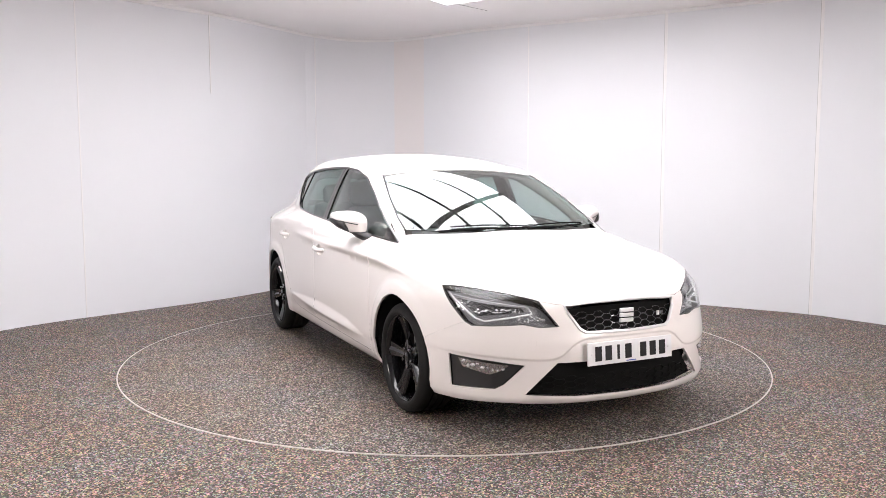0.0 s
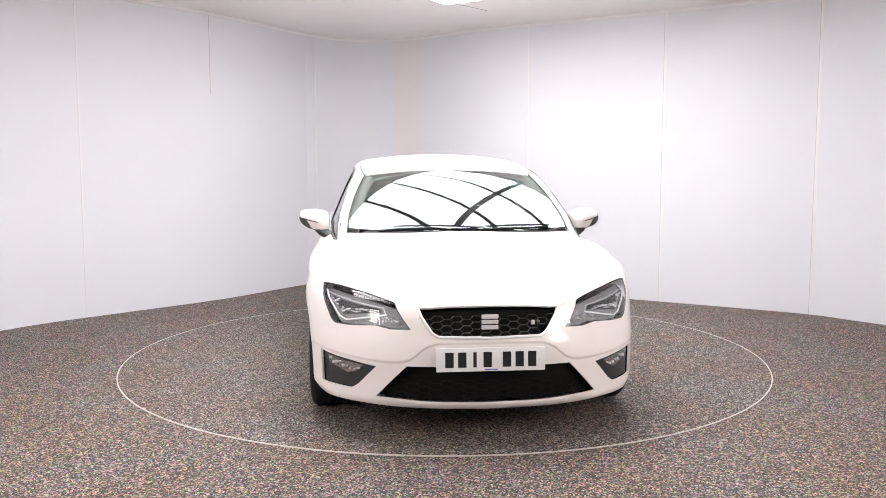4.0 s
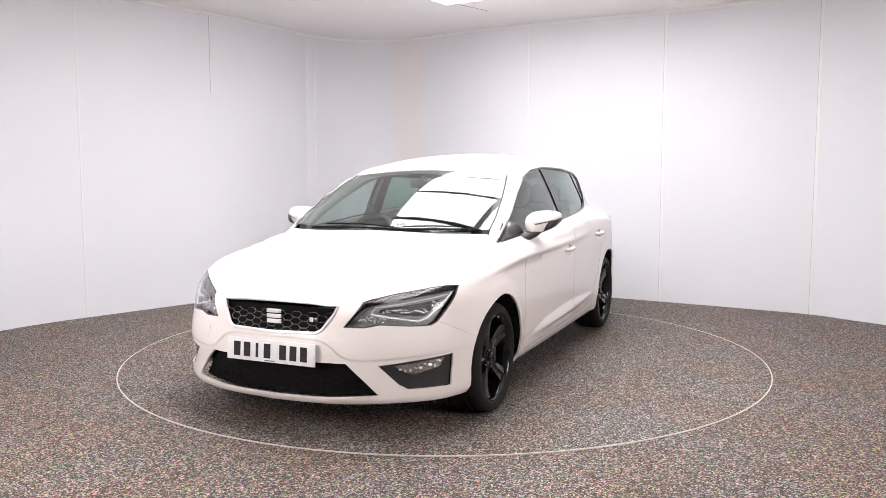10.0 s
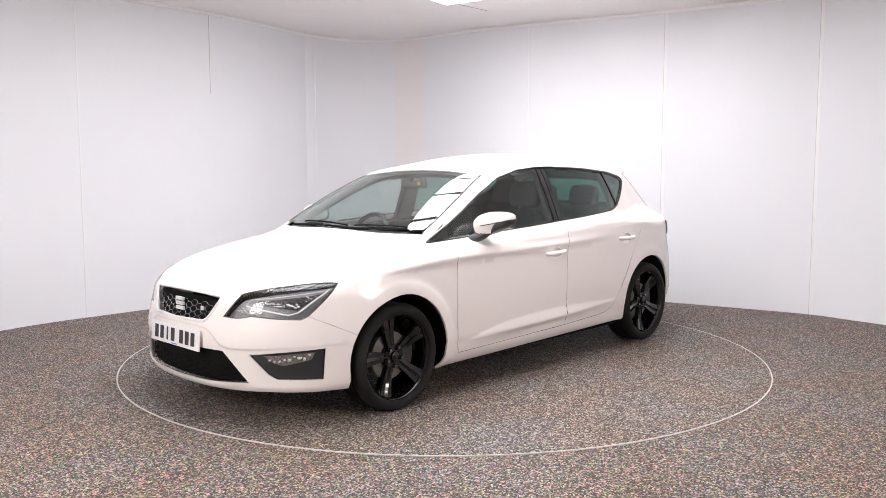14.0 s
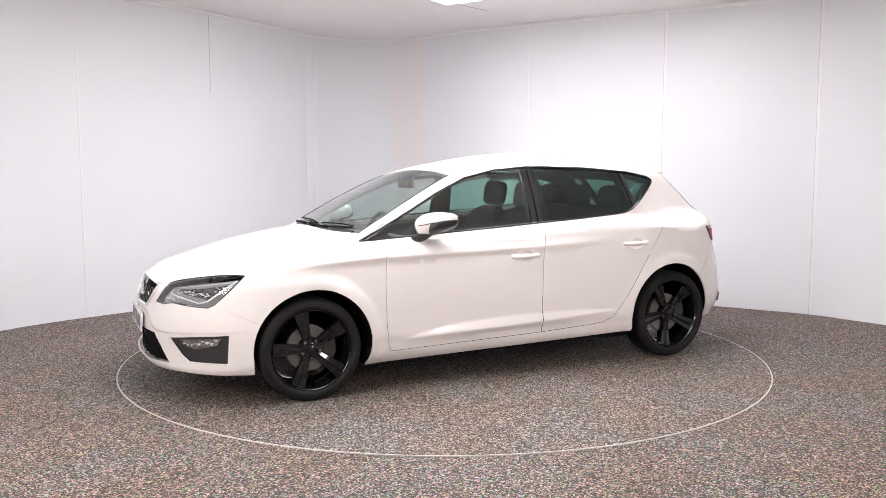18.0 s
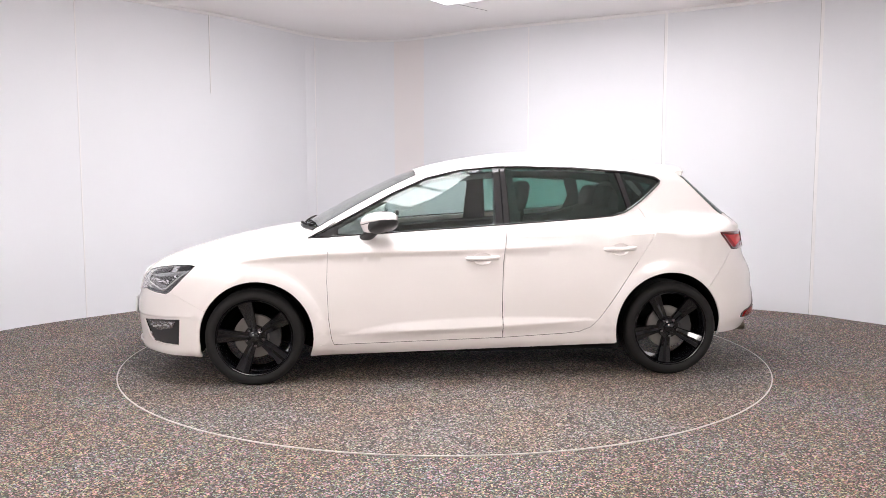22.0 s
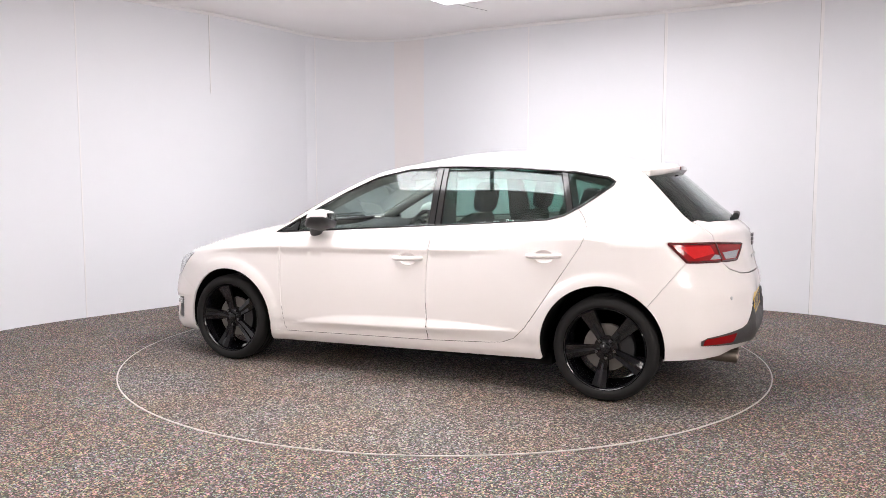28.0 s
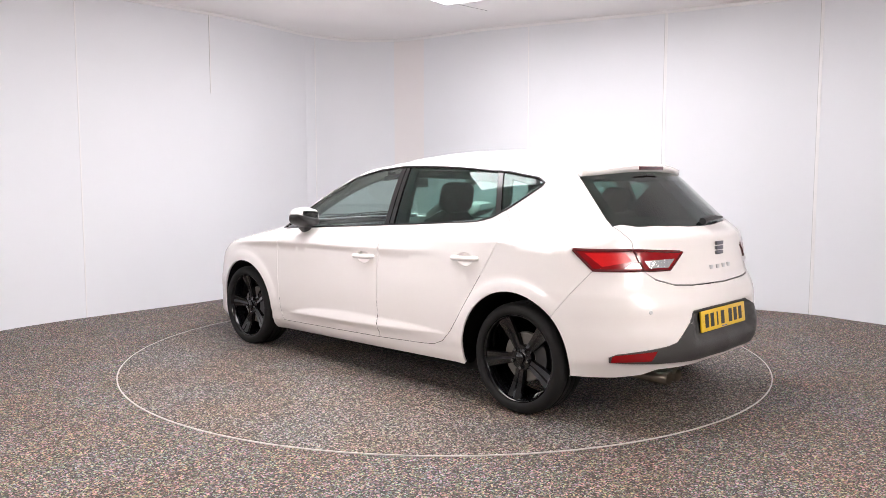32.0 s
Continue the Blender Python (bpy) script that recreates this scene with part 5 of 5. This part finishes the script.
def build_wheels():
    for x, y in ((1.312, 0.772), (-1.318, 0.762)):
        for s in (1, -1):
            build_wheel(x, y * s, 0.293 if x > 0 else 0.302, s, -3 if x > 0 else 10, 0.945 if x > 0 else 0.958)


# ---- plates ----
def build_plate(name, x, z, face, tone, label, tilt):
    bm = bmesh.new()
    box(bm, (-0.005, -0.26, -0.0555), (0.005, 0.26, 0.0555), 0.003)
    ob = part(name, bm, tone, car, label)
    ob.matrix_local = pose(x, 0, z, 0, tilt, 0)
    y = -0.185 * face
    # plain bars stand for the characters
    for k in range(7):
        bm = bmesh.new()
        gap = 0.032 if k >= 4 else 0.0
        c = (-0.198 + k * 0.0605 + gap) * face
        w = 0.008 if k == 2 else 0.020
        box(bm, (0.0051 * face - 0.0008, c - w, -0.036), (0.0051 * face + 0.0008, c + w, 0.036), 0.0004, seg=1)
        part("character_bar", bm, INK, ob, "plain black character bar")
    bm = bmesh.new()
    box(bm, (0.0051 * face - 0.0006, -0.03, -0.050), (0.0051 * face + 0.0006, 0.03, -0.045), 0.0, seg=1)
    part("maker_line", bm, BLUE, ob, "small blue line of print")
    for c in (-0.235, 0.235):
        bm = bmesh.new()
        lathe(bm, [(0.0001, 0.0075 * face), (0.006, 0.007 * face), (0.007, 0.004 * face)], 12, "x", (0, c, 0))
        part("screw", bm, tone, ob)
    return ob


# ---- cabin ----
def cushion(bm, lo, hi, r):
    return box(bm, lo, hi, r, seg=4)


def pillow(bm, size, power=0.55, n=14):
    """A rounded block: soft edges all round, fuller than a ball."""
    f = lambda v: math.copysign(abs(v) ** power, v)
    rings = []
    for i in range(1, n):
        u = math.pi * i / n - math.pi / 2
        rings.append([bm.verts.new((size[0] * f(math.cos(u)) * f(math.cos(a)), size[1] * f(math.cos(u)) * f(math.sin(a)), size[2] * f(math.sin(u)))) for a in [2 * math.pi * k / 24 for k in range(24)]])
    for a, b in zip(rings, rings[1:]):
        for k in range(24):
            bm.faces.new((a[k], a[(k + 1) % 24], b[(k + 1) % 24], b[k]))
    bm.faces.new(rings[0][::-1])
    bm.faces.new(rings[-1])


def headrest(parent, at, size, lean):
    bm = bmesh.new()
    pillow(bm, size)
    h = part("headrest", bm, CLOTH, parent)
    h.matrix_local = pose(*at, 0, lean, 0)
    for q in (-0.05, 0.05):
        bm = bmesh.new()
        tube(bm, [Vector((at[0] + 0.008, at[1] + q, at[2] - size[2] - 0.075)), Vector((at[0], at[1] + q, at[2] - size[2] * 0.8))], 0.006, 8)
        part("headrest_post", bm, CHROME, parent)


def build_seat(x, y):
    bm = bmesh.new()
    cushion(bm, (-0.27, -0.25, -0.09), (0.25, 0.25, 0.07), 0.06)
    seat = part("seat", bm, CLOTH, car, "black cloth bucket seat")
    seat.location = (x, y, 0.50)
    bm = bmesh.new()
    rows = []
    for i in range(13):
        t = i / 12
        w = (0.255 - 0.075 * t ** 2) * (1 - 0.35 * max(0.0, (t - 0.85) / 0.15) ** 2)
        d = (0.075 - 0.025 * t) * (1 - 0.5 * max(0.0, (t - 0.85) / 0.15) ** 2)
        rows.append([bm.verts.new(((-0.22 - 0.22 * t) + c * d, q * w, 0.02 + 0.52 * t)) for c, q in ((1, -0.6), (1.15, -0.72), (1.55, -0.97), (0.6, -1.06), (-0.6, -0.98), (-1, -0.7), (-1, 0.7), (-0.6, 0.98), (0.6, 1.06), (1.55, 0.97), (1.15, 0.72), (1, 0.6))])
    for a, b in zip(rows, rows[1:]):
        for j in range(12):
            bm.faces.new((a[j], a[(j + 1) % 12], b[(j + 1) % 12], b[j]))
    bm.faces.new(rows[0])
    bm.faces.new(rows[-1][::-1])
    part("backrest", bm, CLOTH, seat, sharp=60)
    headrest(seat, (-0.462, 0, 0.640), (0.052, 0.132, 0.098), -10)


def build_cabin():
    build_seat(0.05, 0.37)
    build_seat(-0.11, -0.37)
    bm = bmesh.new()
    cushion(bm, (-0.95, -0.62, 0.40), (-0.45, 0.62, 0.56), 0.06)
    bench = part("rear_bench", bm, CLOTH, car, "black cloth rear bench")
    bm = bmesh.new()
    box(bm, (-0.07, -0.60, 0.0), (0.07, 0.60, 0.58), 0.05, pose(-0.93, 0, 0.50, 0, -20, 0), 3)
    part("backrest", bm, CLOTH, bench)
    for y in (-0.40, 0.0, 0.40):
        headrest(bench, (-1.115, y, 1.115), (0.05, 0.125, 0.09), -14)
    # dashboard with a hood over the dials
    bm = bmesh.new()
    rows = []
    for i in range(15):
        y = -0.70 + 1.40 * i / 14
        hump = 0.045 * math.exp(-((y + 0.37) / 0.17) ** 2)
        rows.append([bm.verts.new(q) for q in ((0.98 - 0.1 * (y / 0.7) ** 2, y, 0.89), (0.80, y, 0.915 + hump * 0.6), (0.60, y, 0.90 + hump), (0.555, y, 0.86 + hump * 0.6), (0.60, y, 0.70), (0.66, y, 0.45), (1.0, y, 0.45))])
    for a, b in zip(rows, rows[1:]):
        for j in range(7):
            bm.faces.new((a[j], a[(j + 1) % 7], b[(j + 1) % 7], b[j]))
    bm.faces.new(rows[0])
    bm.faces.new(rows[-1][::-1])
    dash = part("dashboard", bm, DASH, car, "dark grey soft-touch dashboard", sharp=50)
    # steering wheel, on the car's right
    ring = [Vector((0, 0.185 * math.cos(a), 0.185 * math.sin(a))) for a in [2 * math.pi * k / 40 for k in range(41)]]
    bm = bmesh.new()
    tube(bm, ring, 0.017, 10, cap=False)
    sw = part("steering_wheel", bm, TRIM, car, "black leather steering wheel")
    sw.matrix_local = pose(0.46, -0.37, 0.83, 0, -24, 0)
    bm = bmesh.new()
    box(bm, (-0.005, -0.07, -0.06), (0.05, 0.07, 0.05), 0.02, seg=3)
    part("boss", bm, DASH, sw)
    for a in (0, 180, 270):
        bm = bmesh.new()
        c, d = math.cos(math.radians(a)), math.sin(math.radians(a))
        tube(bm, [Vector((0.01, 0.05 * c, 0.05 * d)), Vector((0.005, 0.18 * c, 0.18 * d))], 0.016, 8, flat=0.5)
        part("spoke", bm, SILVER, sw)
    bm = bmesh.new()
    tube(bm, [Vector((0.52, -0.37, 0.82)), Vector((0.75, -0.37, 0.74))], 0.045, 12)
    part("steering_column", bm, DASH, car)
    # inside mirror on the screen
    bm = bmesh.new()
    box(bm, (-0.02, -0.12, -0.035), (0.015, 0.12, 0.035), 0.018, pose(0.36, 0, 1.225, 0, 8, 0), 3)
    im = part("inside_mirror", bm, TRIM, car, "black inside mirror")
    bm = bmesh.new()
    tube(bm, [Vector((0.375, 0, 1.25)), Vector((0.41, 0, 1.262))], 0.018, 8)
    part("stalk", bm, TRIM, im)
    # linings
    skin("roof_lining", "top", both([(0.24, 0.0), (0.27, 0.35), (0.32, 0.53), (0.0, 0.56), (-0.8, 0.54), (-1.40, 0.47), (-1.47, 0.0)]), LINING, car, cell=0.12, depth=0.01, out=-0.035, label="pale roof lining")
    for s in (1, -1):
        card = [(0.84, 0.30), (-0.58, 0.30), (-0.84, 0.55), (-1.02, 0.80), (-1.10, 1.06)] + [(a, b - 0.006) for a, b in DLO_LOW[::-1] if -1.0 < a < 0.9]
        skin("door_card", "side", card, DASH, car, cell=0.08, depth=0.03, out=-0.045, sgn=s, label="dark door lining")
        skin("pillar_lining", "side", [(-0.17, dlo_at(-0.17, DLO_LOW) - 0.05), (-0.36, dlo_at(-0.36, DLO_LOW) - 0.05), (-0.31, 1.34), (-0.19, 1.34)], TRIM, car, cell=0.08, depth=0.03, out=-0.03, sgn=s)
        bm = bmesh.new()
        tube(bm, line_on("top", [(x - 0.02, y - 0.022) for x, y in SCREEN_SIDE + [(0.24, 0.565), (0.05, 0.570)]], out=-0.05, sgn=s), 0.034, 10)
        part("pillar_lining", bm, POST, car, "grey pillar lining")
        rail = [q for q in DLO_TOP if -1.0 > q[0] > -1.2 or -0.99 < q[0] < 0.1]
        rail = rail + [(x, z - 0.045) for x, z in rail[::-1]]
        skin("roof_rail_lining", "side", rail, TRIM, car, cell=0.06, gap=0.0, depth=0.01, out=-0.05, sgn=s, label="dark roof rail lining")
        c_in = [(-0.98, 0.99), (-1.02, 1.14), (-0.95, 1.335), (-1.38, 1.31), (-1.46, 1.26), (-1.70, 1.02), (-1.6, 0.8), (-1.1, 0.8)]
        qw = [(-1.12, 1.13), (-1.20, 1.19), (-1.265, 1.235), (-1.08, 1.275)]
        skin("pillar_lining", "side", c_in, TRIM, car, holes=[qw], cell=0.08, depth=0.02, out=-0.035, sgn=s, label="dark rear pillar lining")
    bm = bmesh.new()
    box(bm, (-1.75, -0.70, 0.24), (1.05, 0.70, 0.30), 0.02)
    box(bm, (-1.75, -0.55, 0.30), (-1.05, 0.55, 0.78), 0.02)
    part("cabin_floor", bm, UNDER, car, "dark cabin floor")
    glass = both([(-1.58, 0.0)] + REAR_TOP[::-1][1:] + REAR_SIDE[1:] + REAR_LOW[1:])
    skin("hatch_lining", "top", shrink(glass, 0.004), TRIM, car, holes=[shrink(glass, 0.06)], cell=0.05, gap=0.0, depth=0.006, out=-0.012, label="dark hatch lining")
    bm = bmesh.new()
    box(bm, (-1.60, -0.62, 0.88), (-1.12, 0.62, 0.90), 0.006)
    part("parcel_shelf", bm, TRIM, car, "dark parcel shelf")


def build_underside():
    bm = bmesh.new()
    box(bm, (-1.0, -0.80, 0.16), (0.97, 0.80, 0.24), 0.03)
    box(bm, (-1.80, -0.60, 0.25), (-0.95, 0.60, 0.33), 0.03)
    box(bm, (0.9, -0.5, 0.19), (1.96, 0.5, 0.30), 0.03)
    part("underbody", bm, UNDER, car, "black underbody")
    for (cx, cz), r in ((F_ARCH, 0.349), (R_ARCH, 0.356)):
        for s in (1, -1):
            bm = bmesh.new()
            rings = []
            a1 = 203 if cx > 0 else 184
            for y in (None, 0.55):
                loop = [(cx + r * math.cos(a), cz + r * math.sin(a)) for a in [math.radians(-16 + (a1 + 16) * k / 24) for k in range(25)]]
                rings.append([bm.verts.new((x, (y or float(half_width(x, z)) - 0.03) * s, z)) for x, z in loop])
            for k in range(24):
                bm.faces.new((rings[0][k], rings[0][k + 1], rings[1][k + 1], rings[1][k]))
            c = bm.verts.new((cx, 0.55 * s, cz))
            for k in range(24):
                bm.faces.new((rings[1][k], rings[1][k + 1], c))
            part("wheel_housing", bm, UNDER, car, "black wheel arch liner")
    bm = bmesh.new()
    box(bm, (1.02, -0.70, 0.45), (1.10, 0.70, 0.86), 0.02)
    part("bulkhead", bm, UNDER, car)


def build_wipers():
    # black cowl at the foot of the screen
    skin("cowl", "top", both([(1.10, 0.0), (1.083, 0.25), (1.03, 0.50), (1.0, 0.58), (0.962, 0.58), (0.984, 0.50), (1.035, 0.25), (1.05, 0.0)]), TRIM, car, cell=0.04, gap=0.0, depth=0.01, out=-0.012, label="black plastic cowl")
    for s in (1, -1):
        bm = bmesh.new()
        tube(bm, line_on("top", SCREEN_SIDE, out=-0.002, sgn=s), 0.005, 6)
        part("screen_seal", bm, TRIM, car, "black windscreen edge seal")
    for y0, y1, x0, x1 in ((-0.50, 0.10, 1.005, 1.062), (0.08, 0.56, 1.066, 0.98)):
        base = Vector(on_form("top", [(x0, y0)])[0]) + Vector((0.004, 0, 0.006))
        end = Vector(on_form("top", [(x1 - 0.02, y1)])[0]) + Vector((0.0, 0, 0.005))
        mid = Vector(on_form("top", [((x0 + x1) / 2 + 0.005, (y0 + y1) / 2)])[0]) + Vector((0.0, 0, 0.007))
        bm = bmesh.new()
        tube(bm, [Vector(v) for v in spline([base, mid, end], 8)], [0.008] * 8 + [0.005] * 9, 8)
        w = part("wiper", bm, UNDER, car, "black windscreen wiper")
        bm = bmesh.new()
        bl = []
        for t in np.linspace(0.15, 1.0, 12):
            y = y0 + (y1 - y0) * t
            x = x0 + (x1 - x0) * t - 0.035
            bl.append(Vector(on_form("top", [(x, y)])[0]) + Vector((0.004, 0, 0.005)))
        tube(bm, bl, 0.005, 6)
        part("blade", bm, UNDER, w)


build_shell()
build_wheels()
build_wipers()
build_plate("number_plate", 2.163, 0.420, 1, PLATE_W, "white front number plate with plain black bars", -4)
build_plate("number_plate", -2.066, 0.517, -1, PLATE_Y, "yellow rear number plate with plain black bars", 6)
build_cabin()
build_underside()
p_nose = on_form("nose", [(0, 0.592)])[0]
build_badge(bpy.data.objects["grille"], p_nose + np.array([-0.002, 0, 0]), 1, 0.047, EMBLEM)
build_details()


# ---- the turning disc and car ----
def motions():
    rows_car, rows_disc = [], []
    for t in range(33):
        a = -63.825 - 5.01438 * t
        m = pose(0, 0, 0, 0, 0, a)
        rows_disc.append((float(t), m))
        rows_car.append((float(t), m @ pose(-0.0577, -0.0042, 0.004)))
    walk(car, rows_car)
    walk(turntable, rows_disc)


motions()
